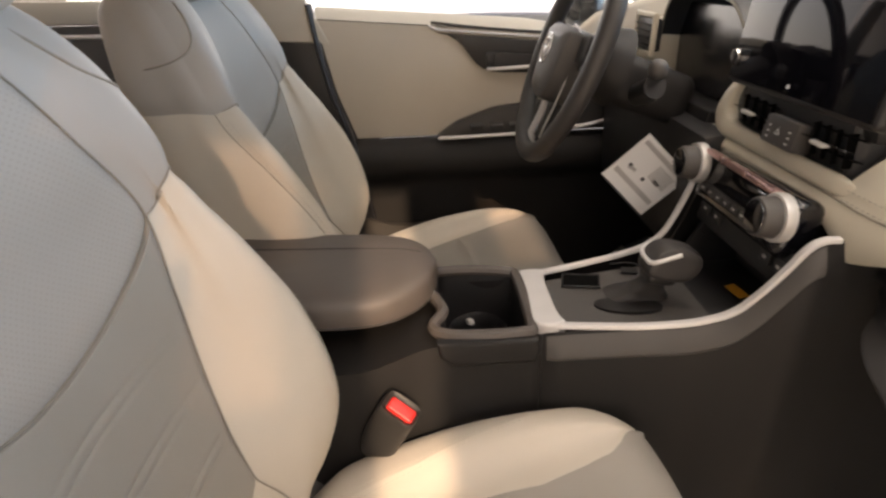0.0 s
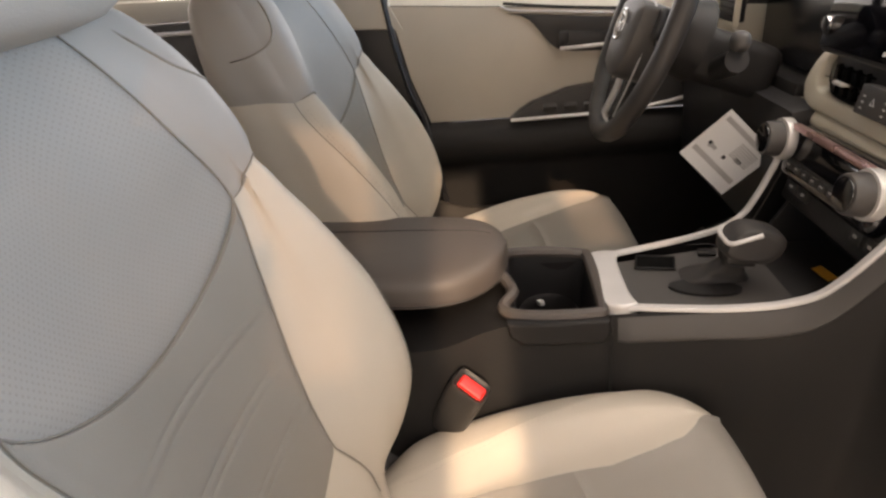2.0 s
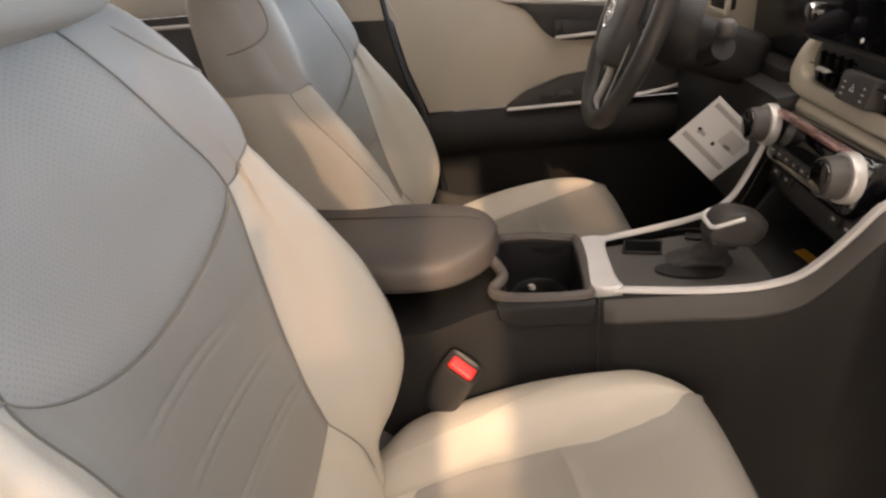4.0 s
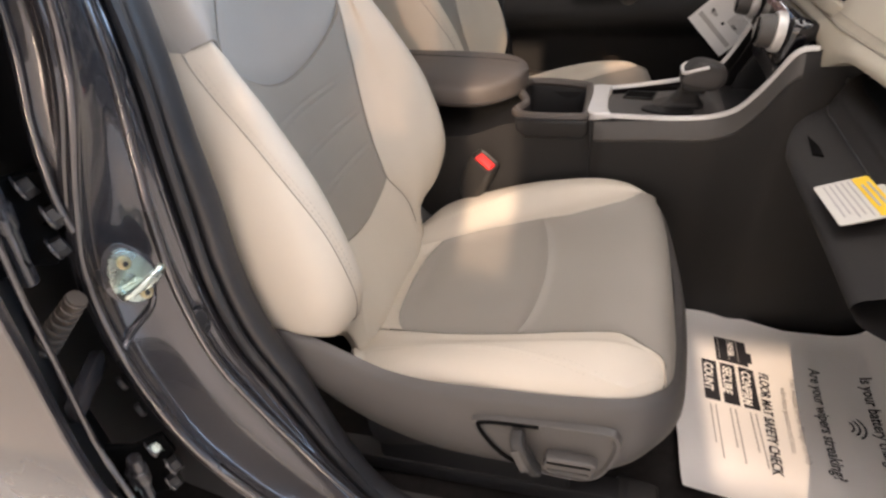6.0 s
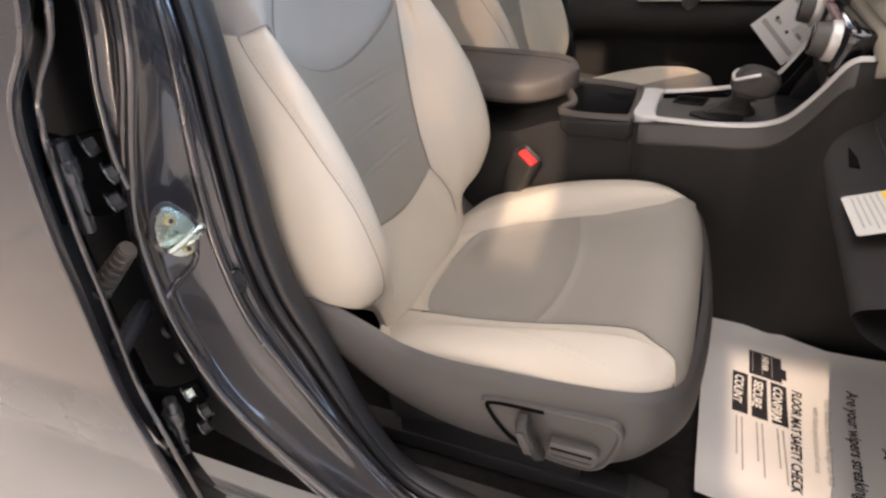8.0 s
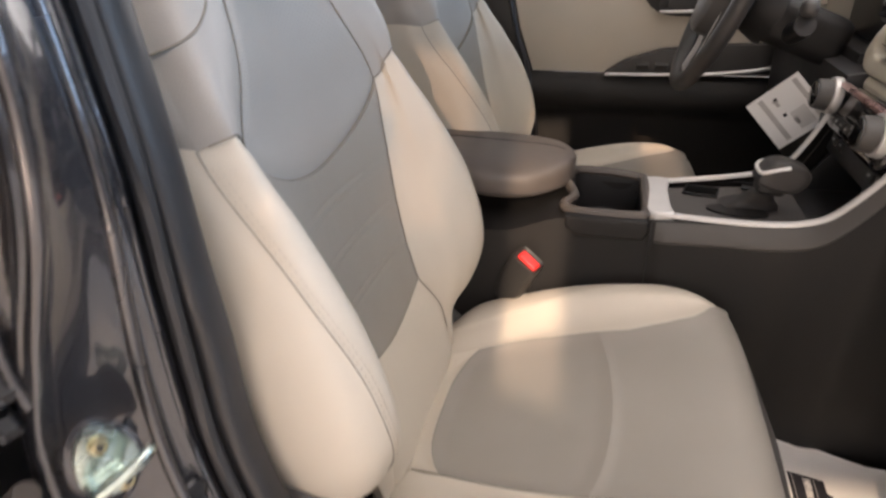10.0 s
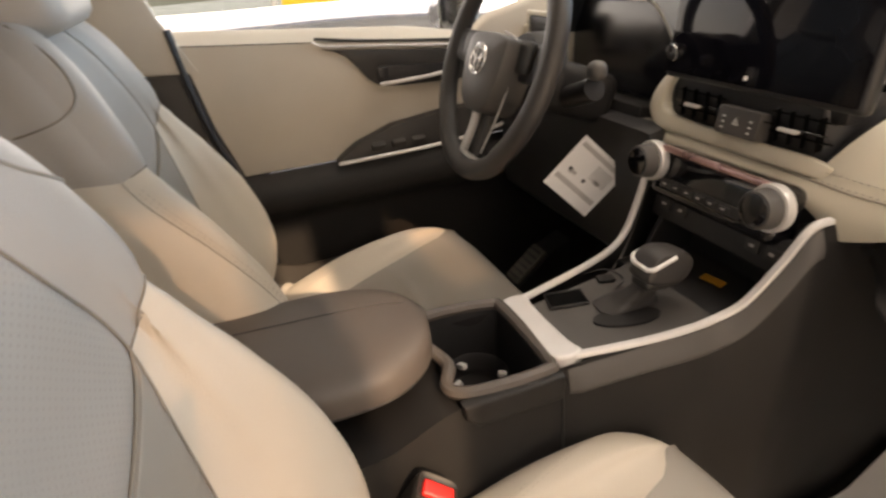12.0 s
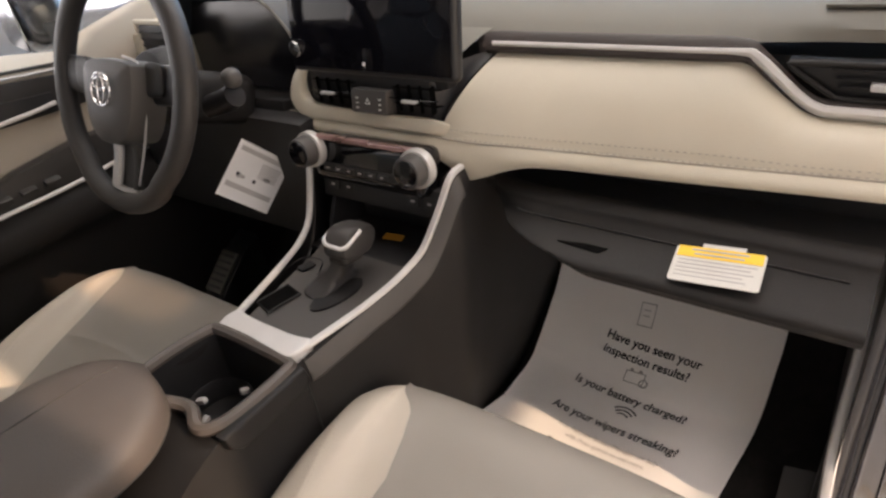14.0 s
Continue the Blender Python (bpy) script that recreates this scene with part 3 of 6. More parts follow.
        return Vector((p.x + dx, yc + p.y, zb + (zt - zb) * v)) + q * w_
    bm = grid(apron, 110, 30)
    bmesh.ops.recalc_face_normals(bm, faces=bm.faces)
    va = part("seat_valance", bm, GREYPL, ob, "dark grey plastic seat valance")
    sg = 1 if driver else -1
    yo = yc + sg * 0.2835
    pp = [(0.084, 0.640), (0.096, 0.652), (0.16, 0.656), (0.232, 0.658), (0.250, 0.650), (0.252, 0.630), (0.240, 0.590), (0.222, 0.572), (0.19, 0.568), (0.15, 0.575), (0.112, 0.596)]
    pl_ = spline([(p[0] + dx, yo, p[1]) for p in pp], 4, True)
    mid = sum(pl_, Vector()) / len(pl_)
    b_ = bmesh.new()
    rg = [[b_.verts.new(mid + (p - mid) * k_ + Vector((0, sg * o_, 0))) for p in pl_] for k_, o_ in ((1.03, -0.010), (1.0, 0.0), (0.95, 0.0006), (0.90, -0.0030), (0.4, -0.0034))]
    for r0, r1 in zip(rg, rg[1:]):
        for i_ in range(len(pl_)):
            b_.faces.new([r0[i_], r0[(i_ + 1) % len(pl_)], r1[(i_ + 1) % len(pl_)], r1[i_]])
    b_.faces.new(rg[-1])
    bmesh.ops.recalc_face_normals(b_, faces=b_.faces)
    part("switch_plate", b_, GREYPL, va)
    part("plate_groove", tube([p + Vector((0, sg * 0.0004, 0)) for p in spline([mid + (Vector((p[0] + dx, yo, p[1])) - mid) * 0.93 for p in pp[-2:] + pp[:3]], 5)], 0.0026, 6, up=(0, 1, 0.01)), VOID, va)
    lv = part("recline_lever", sweep(spline([(0.138 + dx, yo + sg * 0.002, 0.640), (0.140 + dx, yo + sg * 0.014, 0.634), (0.150 + dx, yo + sg * 0.016, 0.612), (0.160 + dx, yo + sg * 0.010, 0.588)], 5), round_profile(0.016, 0.017, 12, 4), (0, sg, 0.1)), DARK, va, "dark seat recline switch")
    part("lever_edge", box((0.010, 0.003, 0.036), pose(0.143 + dx, yo + sg * 0.0235, 0.617, 0, -20, 0), 0.0014, 2), GREYPL, lv)
    sl = part("seat_slide_switch", prism([(0.168 + dx, 0.600), (0.172 + dx, 0.616), (0.222 + dx, 0.616), (0.230 + dx, 0.611), (0.226 + dx, 0.593), (0.220 + dx, 0.588), (0.176 + dx, 0.589)], "y", yo - 0.012 if sg < 0 else yo - 0.004, yo + 0.004 if sg < 0 else yo + 0.012, 0.0035, 3), GREYPL, va, "dark seat slide switch")
    part("switch_groove", box((0.050, 0.003, 0.0035), pose(0.198 + dx, yo + sg * 0.0118, 0.609, 0, 0, 0), 0.001, 1), VOID, sl)
    part("switch_groove", box((0.048, 0.003, 0.0015), pose(0.198 + dx, yo + sg * 0.0118, 0.598, 0, 0, 0), 0.0006, 1), DARK, sl)
    for sg in (-1, 1):
        part("seat_rail", box((0.44, 0.035, 0.03), pose(0.06 + dx, yc + sg * 0.2, 0.440), 0.004), BLACK, ob)
        part("rail_cover", box((0.06, 0.05, 0.03), pose(0.29 + dx, yc + sg * 0.2, 0.436, 0, 12, 0), 0.008, 3), DARK, ob)
        part("seat_riser", box((0.28, 0.03, 0.10), pose(0.06 + dx, yc + sg * 0.2, 0.50), 0.006), BLACK, ob)
    part("seat_pan", box((0.36, 0.47, 0.06), pose(0.09 + dx, yc, 0.565, 0, -13, 0), 0.02), BLACK, ob)
    return ob


SEAT_Y = 0.462
seat(SEAT_Y, 0.0, 0.0, False, "ash and grey leather front passenger seat beside the console")
seat(SEAT_Y + 0.70, 0.0, 2.2, True, "ash and grey leather driver seat behind the steering wheel")

# ---- seat belt buckle ----
bk = thing("seat_belt_buckle", (0.0, 0.69, 0.62), "black seat belt buckle with a red release button", "seat belt")
BM = pose(0.002, 0.681, 0.746, 6, 30, -24)


def buckle_ring(z, k, ox=0.0):
    return [BM @ Vector((ox + p[0] * k, p[1] * k, z)) for p in round_profile(0.050, 0.037, 28, 4.5)]


b = bmesh.new()
rings = [[b.verts.new(p) for p in buckle_ring(z, k, o)] for z, k, o in ((-0.004, 0.66, 0.0), (-0.002, 0.82, 0.0), (0.0, 0.90, 0.0), (-0.0025, 0.97, 0.0), (-0.008, 1.0, 0.0), (-0.05, 1.02, 0.001), (-0.085, 0.94, 0.003), (-0.105, 0.80, 0.006))]
for r0, r1 in zip(rings, rings[1:]):
    for i in range(28):
        b.faces.new([r0[i], r0[(i + 1) % 28], r1[(i + 1) % 28], r1[i]])
b.faces.new(rings[0])
b.faces.new(rings[-1])
bmesh.ops.recalc_face_normals(b, faces=b.faces)
part("buckle_body", b, DARK, bk)
part("release_button", box((0.036, 0.019, 0.010), BM @ pose(0.002, -0.001, -0.0035), 0.0048, 4), RED, bk, "red release button")
part("buckle_stalk", box((0.028, 0.014, 0.10), BM @ pose(0.006, 0, -0.140), 0.004), BLACK, bk)

# ---- centre console ----
con = thing("center_console", (0.2, 0.805, 0.42), "dark grey centre console with silver trim and a gear selector", "console")
CY = 0.805


def cons_half(x):
    """Half width of the console's top, and its height."""
    return cat([(-0.35, 0.090, 0.78), (-0.05, 0.090, 0.775), (0.04, 0.082, 0.800), (0.17, 0.074, 0.807), (0.283, 0.0885, 0.8185), (0.34, 0.0975, 0.8235), (0.375, 0.1025, 0.8305), (0.402, 0.1115, 0.847), (0.423, 0.1195, 0.874), (0.442, 0.1275, 0.907), (0.455, 0.1335, 0.932), (0.468, 0.1365, 0.944), (0.56, 0.140, 0.948)], x)


def cons_side(sg):
    def f(u, v):
        x = -0.35 + 1.15 * u
        hw, zt = cons_half(min(x, 0.56))
        flare = 0.008 - 0.058 * max(0, min(1, (x - 0.1) / 0.4))
        z = 0.40 + (zt - 0.40) * v
        lip_ = 0.010 * max(0.0, min(1.0, (x - 0.17) / 0.03)) * (1 - max(0.0, min(1.0, (z - zt + 0.034) / 0.034)) ** 1.5)
        return Vector((x, CY + sg * (hw + lip_ + flare * (1 - v) ** 1.5 + 0.004 * math.sin(v * math.pi)), z))
    return f


for sg in (-1, 1):
    b = grid(cons_side(sg), 150, 40)
    bmesh.ops.recalc_face_normals(b, faces=b.faces)
    part("console_side", b, CHAR, con)


def console_lit_band(sg):
    """The strip under the silver trim, proud of the side; its lighter grey paints in light."""
    def f(u, v):
        x = 0.186 + 0.284 * u
        hw, zt = cons_half(x)
        z = zt - 0.002 - 0.036 * v
        base = cons_side(sg)((x + 0.35) / 1.15, (z - 0.40) / (zt - 0.40))
        return Vector((x, base.y + sg * (0.0035 - 0.006 * max(0.0, (v - 0.8) / 0.2) ** 2), z))
    return f


for sg in (-1, 1):
    b = grid(console_lit_band(sg), 60, 12)
    bmesh.ops.recalc_face_normals(b, faces=b.faces)
    part("console_lit_band", b, GREYPL, con, "strip under the trim, painted lighter as the lit part of the side")
part("console_rear_cover", grid(lambda u, v: Vector((-0.35 + 0.40 * u, CY + (v - 0.5) * 2 * cons_half(-0.35 + 0.40 * u)[0], cons_half(-0.35 + 0.40 * u)[1] + 0.006 * math.sin(math.pi * v))), 20, 10), CHAR, con)

# cup bin with a thick rim
RIMP = spline([(0.050, 0.862, 0.828), (0.062, 0.882, 0.824), (0.110, 0.886, 0.822), (0.160, 0.882, 0.818), (0.170, 0.870, 0.817),
               (0.172, 0.805, 0.815), (0.170, 0.738, 0.813), (0.158, 0.728, 0.813), (0.105, 0.728, 0.812), (0.062, 0.734, 0.812), (0.046, 0.752, 0.813), (0.060, 0.785, 0.817), (0.040, 0.822, 0.832)], 5, True)
part("cup_bin_rim", sweep(RIMP, round_profile(0.016, 0.016, 8), (0, 0, 1), True), BROWNL, con, "soft dark rim")
b = bmesh.new()
n = len(RIMP)
rings = []
for k, (zz, sc) in enumerate(((0.0, 0.97), (-0.03, 0.93), (-0.098, 0.88), (-0.101, 0.5))):
    cx, cy = 0.110, 0.806
    rings.append([b.verts.new((cx + (p.x - cx) * sc, cy + (p.y - cy) * sc, p.z + zz)) for p in RIMP])
for r0, r1 in zip(rings, rings[1:]):
    for i in range(n):
        b.faces.new([r0[i], r0[(i + 1) % n], r1[(i + 1) % n], r1[i]])
b.faces.new(rings[-1])
part("cup_bin_liner", b, BLACK, con)
cup_c = (0.110, 0.820, 0.735)
part("cup_ring", sweep([Vector((cup_c[0] + 0.040 * math.cos(i * math.pi / 18), cup_c[1] + 0.042 * math.sin(i * math.pi / 18), cup_c[2] + 0.012)) for i in range(36)], round_profile(0.004, 0.034, 8, 4), (0, 0, 1), True), BLACK, con)
for fx, fy in ((0.1425, 0.810), (0.101, 0.850), (0.080, 0.815)):
    ang = math.degrees(math.atan2(fy - cup_c[1], fx - cup_c[0]))
    part("cup_finger", box((0.016, 0.009, 0.008), pose(fx, fy, 0.756, 0, 18, ang), 0.003), INKG, con, "pale grip finger")
# near flank of the cup bin, bulging
part("console_gap", tube([cons_side(-1)((0.180 + 0.35) / 1.15, 1 - k / 30) + Vector((0, -0.0005, 0)) for k in range(14)], 0.0014, 6), BLACK, con)
part("cup_bin_shell", prism([(0.050, 0.812), (0.166, 0.815), (0.178, 0.79), (0.165, 0.76), (0.075, 0.76), (0.055, 0.78)], "y", 0.882, 0.895, 0.006, 2), CHAR, con)

part("cup_bin_shell", prism([(0.050, 0.812), (0.174, 0.812), (0.178, 0.795), (0.170, 0.778), (0.068, 0.778), (0.052, 0.792)], "y", 0.711, 0.728, 0.006, 3), CHAR, con)

# silver trim: rear bar and two branches that rise to the climate panel
NEAR = spline([(0.190, 0.738, 0.816), (0.283, 0.718, 0.821), (0.340, 0.709, 0.826), (0.375, 0.704, 0.833), (0.402, 0.695, 0.849), (0.423, 0.687, 0.877), (0.442, 0.679, 0.910), (0.455, 0.673, 0.936), (0.468, 0.670, 0.947), (0.486, 0.668, 0.949)], 6)
FAR = spline([(0.186, 0.872, 0.816), (0.27, 0.892, 0.820), (0.335, 0.906, 0.826), (0.372, 0.915, 0.833), (0.400, 0.922, 0.849), (0.420, 0.929, 0.877), (0.437, 0.935, 0.910), (0.450, 0.940, 0.936), (0.463, 0.943, 0.947)], 6)
prof = [(-0.0050, -0.0035), (-0.0048, 0.0005), (-0.0036, 0.002), (0.0036, 0.002), (0.0048, 0.0005), (0.0050, -0.0035)]


def up_of(path):
    """Square to the path in the car's long plane."""
    out = []
    for i in range(len(path)):
        d = path[min(i + 1, len(path) - 1)] - path[max(i - 1, 0)]
        out.append(Vector((-d.z, 0, d.x)).normalized())
    return out


tr = part("silver_trim", sweep(NEAR, prof, up_of(NEAR)), SILVER, con, "satin silver console trim")
part("silver_trim", sweep(FAR, prof, up_of(FAR)), SILVER, con, "satin silver console trim")
BAR = spline([(0.1715, 0.742, 0), (0.170, 0.775, 0), (0.170, 0.835, 0), (0.1715, 0.872, 0), (0.184, 0.882, 0), (0.200, 0.883, 0), (0.212, 0.876, 0), (0.209, 0.858, 0), (0.207, 0.835, 0), (0.207, 0.775, 0), (0.209, 0.752, 0), (0.212, 0.738, 0), (0.200, 0.731, 0), (0.184, 0.732, 0)], 3, True)
part("silver_trim", prism([(p.x, p.y) for p in BAR], "z", 0.8000, 0.8210, 0.0045, 3), SILVER, con, "wide silver rear bar of the trim")


# selector plate
def plate(u, v):
    x = 0.196 + 0.204 * u
    hw = cons_half(x)[0] - 0.014
    return Vector((x, CY + (v - 0.5) * 2 * hw, 0.806 + 0.006 * u))


part("selector_plate", grid(plate, 16, 12), GREYPL, con)
# no hole here: a matte black box paints the shade inside the key slot
part("key_slot_shade", box((0.050, 0.034, 0.004), pose(0.262, 0.856, 0.8095, 0, -2, -14), 0.003), VOID, con, "black box for the shade of a recess in the plate")
part("slot_rim", sweep([pose(0.262, 0.856, 0.8105, 0, -2, -14) @ Vector(p) for p in ((-0.026, -0.018, 0), (0.026, -0.018, 0), (0.026, 0.018, 0), (-0.026, 0.018, 0))], round_profile(0.004, 0.004, 8), (0, 0, 1), True), CHAR, con)
part("plate_seam", sweep(spline([(0.330, 0.842, 0.813), (0.36, 0.862, 0.8135), (0.352, 0.896, 0.8135), (0.318, 0.900, 0.813)], 4), round_profile(0.002, 0.002, 6), (0, 0, 1)), BLACK, con)
part("mode_button", box((0.024, 0.018, 0.003), pose(0.338, 0.874, 0.8135, 0, 0, -14), 0.002), CHAR, con)
# flat dark disc stands in for the shaded hollow of a boot fold
part("boot_fold_shade", cyl(1.0, 1.0, pose(0.306, 0.781, 0.8105, 0, -2, -14) @ Matrix.Diagonal((0.044, 0.020, 0.004, 1)), n=36), CHAR, con, "dark oval disc for the shade in a fold beside the selector")
# pleated boot, neck and knob
bt = bmesh.new()
rows = []
for k in range(13):
    v = k / 12
    hl = 0.028 * (1 - v) ** 1.9 + 0.014
    hw_ = 0.013 * (1 - v) ** 1.7 + 0.013
    cx, cz = 0.326 + 0.016 * v ** 0.8, 0.811 + 0.040 * v
    ring_ = []
    for i in range(28):
        q = 2 * math.pi * i / 28
        c_, s_ = math.cos(q), math.sin(q)
        ple = 1 + 0.05 * math.sin(11 * v * math.pi / 2.2) * (1 - v)
        ring_.append(bt.verts.new((cx + hl * math.copysign(abs(c_) ** 0.6, c_) * ple, 0.812 - 0.025 * v + hw_ * math.copysign(abs(s_) ** 0.6, s_) * ple, cz + 0.0015 * math.sin(3 * q + 8 * v))))
    rows.append(ring_)
for r0, r1 in zip(rows, rows[1:]):
    for i in range(28):
        bt.faces.new([r0[i], r0[(i + 1) % 28], r1[(i + 1) % 28], r1[i]])
part("selector_boot", bt, BLACKL, con, "pleated black leather boot")
part("selector_neck", box((0.040, 0.034, 0.018), pose(0.344, 0.787, 0.852, 0, 8, 0), 0.008, 3), DARK, con)
LM = pose(0.354, 0.785, 0.871, 0, 17, 2)
KS = Matrix.Diagonal((0.71, 0.82, 0.84, 1))
kb = bmesh.new()
KPROF = [(-0.046, -0.006), (-0.043, -0.018), (-0.030, -0.024), (0.000, -0.024), (0.030, -0.020), (0.046, -0.010), (0.053, 0.006), (0.050, 0.020), (0.034, 0.029), (0.004, 0.031), (-0.022, 0.027), (-0.038, 0.016)]
KP = spline([(p[0], 0, p[1]) for p in KPROF], 3, True)
rings = []
for yy, sc in ((-0.0265, 0.62), (-0.0262, 0.80), (-0.0235, 0.93), (-0.017, 1.0), (0.0, 1.03), (0.017, 1.0), (0.0235, 0.93), (0.0262, 0.80), (0.0265, 0.62)):
    rings.append([kb.verts.new(LM @ KS @ Vector((0.003 + (p.x - 0.003) * sc, yy, p.z * sc))) for p in KP])
for r0, r1 in zip(rings, rings[1:]):
    for i in range(len(KP)):
        kb.faces.new([r0[i], r0[(i + 1) % len(KP)], r1[(i + 1) % len(KP)], r1[i]])
kb.faces.new(rings[0][::-1])
kb.faces.new(rings[-1])
bmesh.ops.recalc_face_normals(kb, faces=kb.faces)
kn = part("selector_knob", kb, BLACKL, con, "black leather selector knob with a chrome edge")
chrome_path = spline([LM @ KS @ Vector(p) for p in ((0.000, -0.0265, 0.024), (-0.024, -0.0270, 0.012), (-0.039, -0.0250, 0.003), (-0.0455, -0.0170, -0.001), (-0.0475, -0.0060, 0.000), (-0.0475, 0.0060, 0.000), (-0.0455, 0.0170, 0.002), (-0.039, 0.0250, 0.007), (-0.024, 0.0270, 0.014), (0.000, 0.0265, 0.024))], 6)
part("chrome_band", tube(chrome_path, 0.0030, 10), SILVER, kn, "satin chrome band")

# armrest lid
ARM = [(-0.36, 0.100, 0.0), (-0.10, 0.108, 0.0), (-0.05, 0.107, 0.0), (-0.01, 0.099, 0.0), (0.022, 0.080, 0.0), (0.042, 0.056, 0.0), (0.052, 0.030, 0.0), (0.056, 0.006, 0.0)]
ARM_Y = 0.842
ar = thing("console_armrest", (-0.1, 0.812, 0.78), "padded dark brown leather armrest lid on the console", "armrest")


def arm(u, v):
    x = -0.36 + 0.416 * u
    hw = cat(ARM, x)[0]
    q = (v * 2 * math.pi)
    c, s = math.cos(q), math.sin(q)
    y = hw * math.copysign(abs(c) ** 0.45, c) * (1 - 0.10 * max(0.0, -s) ** 1.5)
    lift = 1 - 0.62 * max(0.0, (x + 0.08) / 0.136) ** 2.2
    tip = 1 if x < 0.0 else 1 - 0.30 * (x / 0.056) ** 2
    z = 0.839 + (0.034 * tip if s > 0 else 0.031 * lift) * math.copysign(abs(s) ** 0.5, s)
    return Vector((x, ARM_Y + y, z + 0.012 * max(0, (-x) / 0.3) - 0.004 * (y / 0.1) ** 2 * (s > 0)))


b = grid(arm, 60, 56)
bmesh.ops.remove_doubles(b, verts=b.verts, dist=1e-5)
bmesh.ops.holes_fill(b, edges=[e for e in b.edges if e.is_boundary])
bmesh.ops.recalc_face_normals(b, faces=b.faces)
part("armrest_pad", b, BROWNL, ar)
part("armrest_base", box((0.22, 0.120, 0.05), pose(-0.235, 0.838, 0.795), 0.01), BLACK, ar)
part("armrest_seam", tube([arm(i / 40, 0.244) + Vector((0, 0, 0.0002)) for i in range(39)], 0.0011, 6), BLACKL, ar)
part("armrest_seam", tube([arm(i / 40, 0.53) + Vector((0, -0.0004, 0)) for i in range(40)], 0.0010, 6), BLACKL, ar)

# ---- dashboard ----
dash = thing("dashboard", (0.6, 0.82, 0.9), "beige leather and black plastic dashboard with silver trim", "dashboard")


def stitch_x(y):
    return float(cat([(0.10, 0.536), (0.19, 0.530), (0.45, 0.515), (0.72, 0.500), (1.0, 0.500)], y)[0])


def stitch_z(y):
    return float(cat([(0.10, 0.990), (0.19, 0.988), (0.45, 0.983), (0.72, 0.981), (1.0, 0.990)], y)[0])


def trim_z(y):
    """Height of the leather's upper edge: under the silver strip, and lower by the side vent."""
    return float(np.interp(y, [0.05, 0.255, 0.275, 0.330, 0.350, 0.640], [1.026, 1.028, 1.034, 1.072, 1.078, 1.078]))


def trim_x(y):
    return float(np.interp(y, [0.05, 0.265, 0.34, 0.66], [0.585, 0.578, 0.596, 0.592]))


# leather field: from the stitched edge up to the trim; its left end is cut aslant by the middle vents
def field(u, v):
    y = 0.06 + (0.715 - 0.06) * u
    x0, z0 = stitch_x(y), stitch_z(y)
    yt = min(y, 0.655 - 0.0)
    x1, z1 = trim_x(yt), trim_z(yt)
    y2 = y + (yt - y) * v
    bulge = 0.010 * math.sin(math.pi * v)
    return Vector((x0 + (x1 - x0) * v - bulge * 0.7, y2, z0 + (z1 - z0) * v + bulge))


b = grid(field, 90, 14)
bmesh.ops.recalc_face_normals(b, faces=b.faces)
part("leather_field", b, DASHL, dash, "stitched beige leather dash panel")


# rolled lower lip, which also runs under the middle vents and turns up at its left end
def lip_low(y):
    return float(cat([(0.06, 0.966), (0.19, 0.968), (0.40, 0.962), (0.56, 0.957), (0.60, 0.947), (0.64, 0.931), (0.664, 0.925), (0.69, 0.940), (0.72, 0.956), (0.77, 0.961), (0.95, 0.966), (1.0, 0.968)], y)[0])


def lip(u, v):
    y = 0.06 + 0.955 * u
    x0, z0, zl = stitch_x(y), stitch_z(y), lip_low(y)
    z = z0 + (zl - z0) * min(1.0, v / 0.75)
    x = x0 - 0.012 * math.sin(math.pi * min(1, v / 0.75) * 0.62)
    if v > 0.75:
        x += (v - 0.75) / 0.25 * 0.05
        z += (v - 0.75) / 0.25 * 0.004
    return Vector((x, y, z))


b = grid(lip, 110, 16)
bmesh.ops.recalc_face_normals(b, faces=b.faces)
part("leather_lip", b, DASHL, dash)
part("center_bezel", sweep(spline([(0.548, 0.610, 0.972), (0.518, 0.680, 0.984), (0.503, 0.730, 0.993), (0.501, 0.80, 0.993), (0.501, 0.925, 0.994), (0.501, 0.968, 0.998), (0.503, 0.984, 1.016), (0.507, 0.979, 1.045), (0.514, 0.961, 1.072)], 8), round_profile(0.022, 0.016, 16, 5), (-1, 0, 0.3), scale=[float(np.interp(i, [0, 15, 30, 42, 48, 64], [0.08, 1.0, 1.0, 1.35, 1.4, 0.45])) for i in range(65)]), DASHL, dash, "beige frame round the middle vents")
part("stitching", dashes([lip(i / 110, 0.02) + Vector((-0.001, 0, 0.0015)) for i in range(111)], 0.008, 0.006, 0.0009), THREADD, dash)
part("stitching", dashes([field(i / 90, 0.07) + Vector((-0.001, 0, 0.0012)) for i in range(91)], 0.008, 0.006, 0.0009), THREADD, dash)
part("lip_seam", tube([lip(i / 110, 0.05) for i in range(111)], 0.0012, 6), THREADD, dash)

# silver strip with a dark surround
STRIP = [(0.588, 0.662, 1.087), (0.590, 0.60, 1.087), (0.592, 0.50, 1.087), (0.594, 0.40, 1.087), (0.595, 0.345, 1.087), (0.592, 0.328, 1.082), (0.583, 0.285, 1.048), (0.578, 0.262, 1.036), (0.578, 0.235, 1.034), (0.580, 0.15, 1.034), (0.582, 0.06, 1.034)]
part("silver_strip", sweep(spline(STRIP, 5), round_profile(0.0075, 0.014, 10, 3), (-0.8, 0, 0.6), scale=[float(np.interp(i, [0, 18, 26, 50], [1.0, 1.0, 1.55, 1.55])) for i in range(51)]), SILVER, dash, "satin silver dash strip")
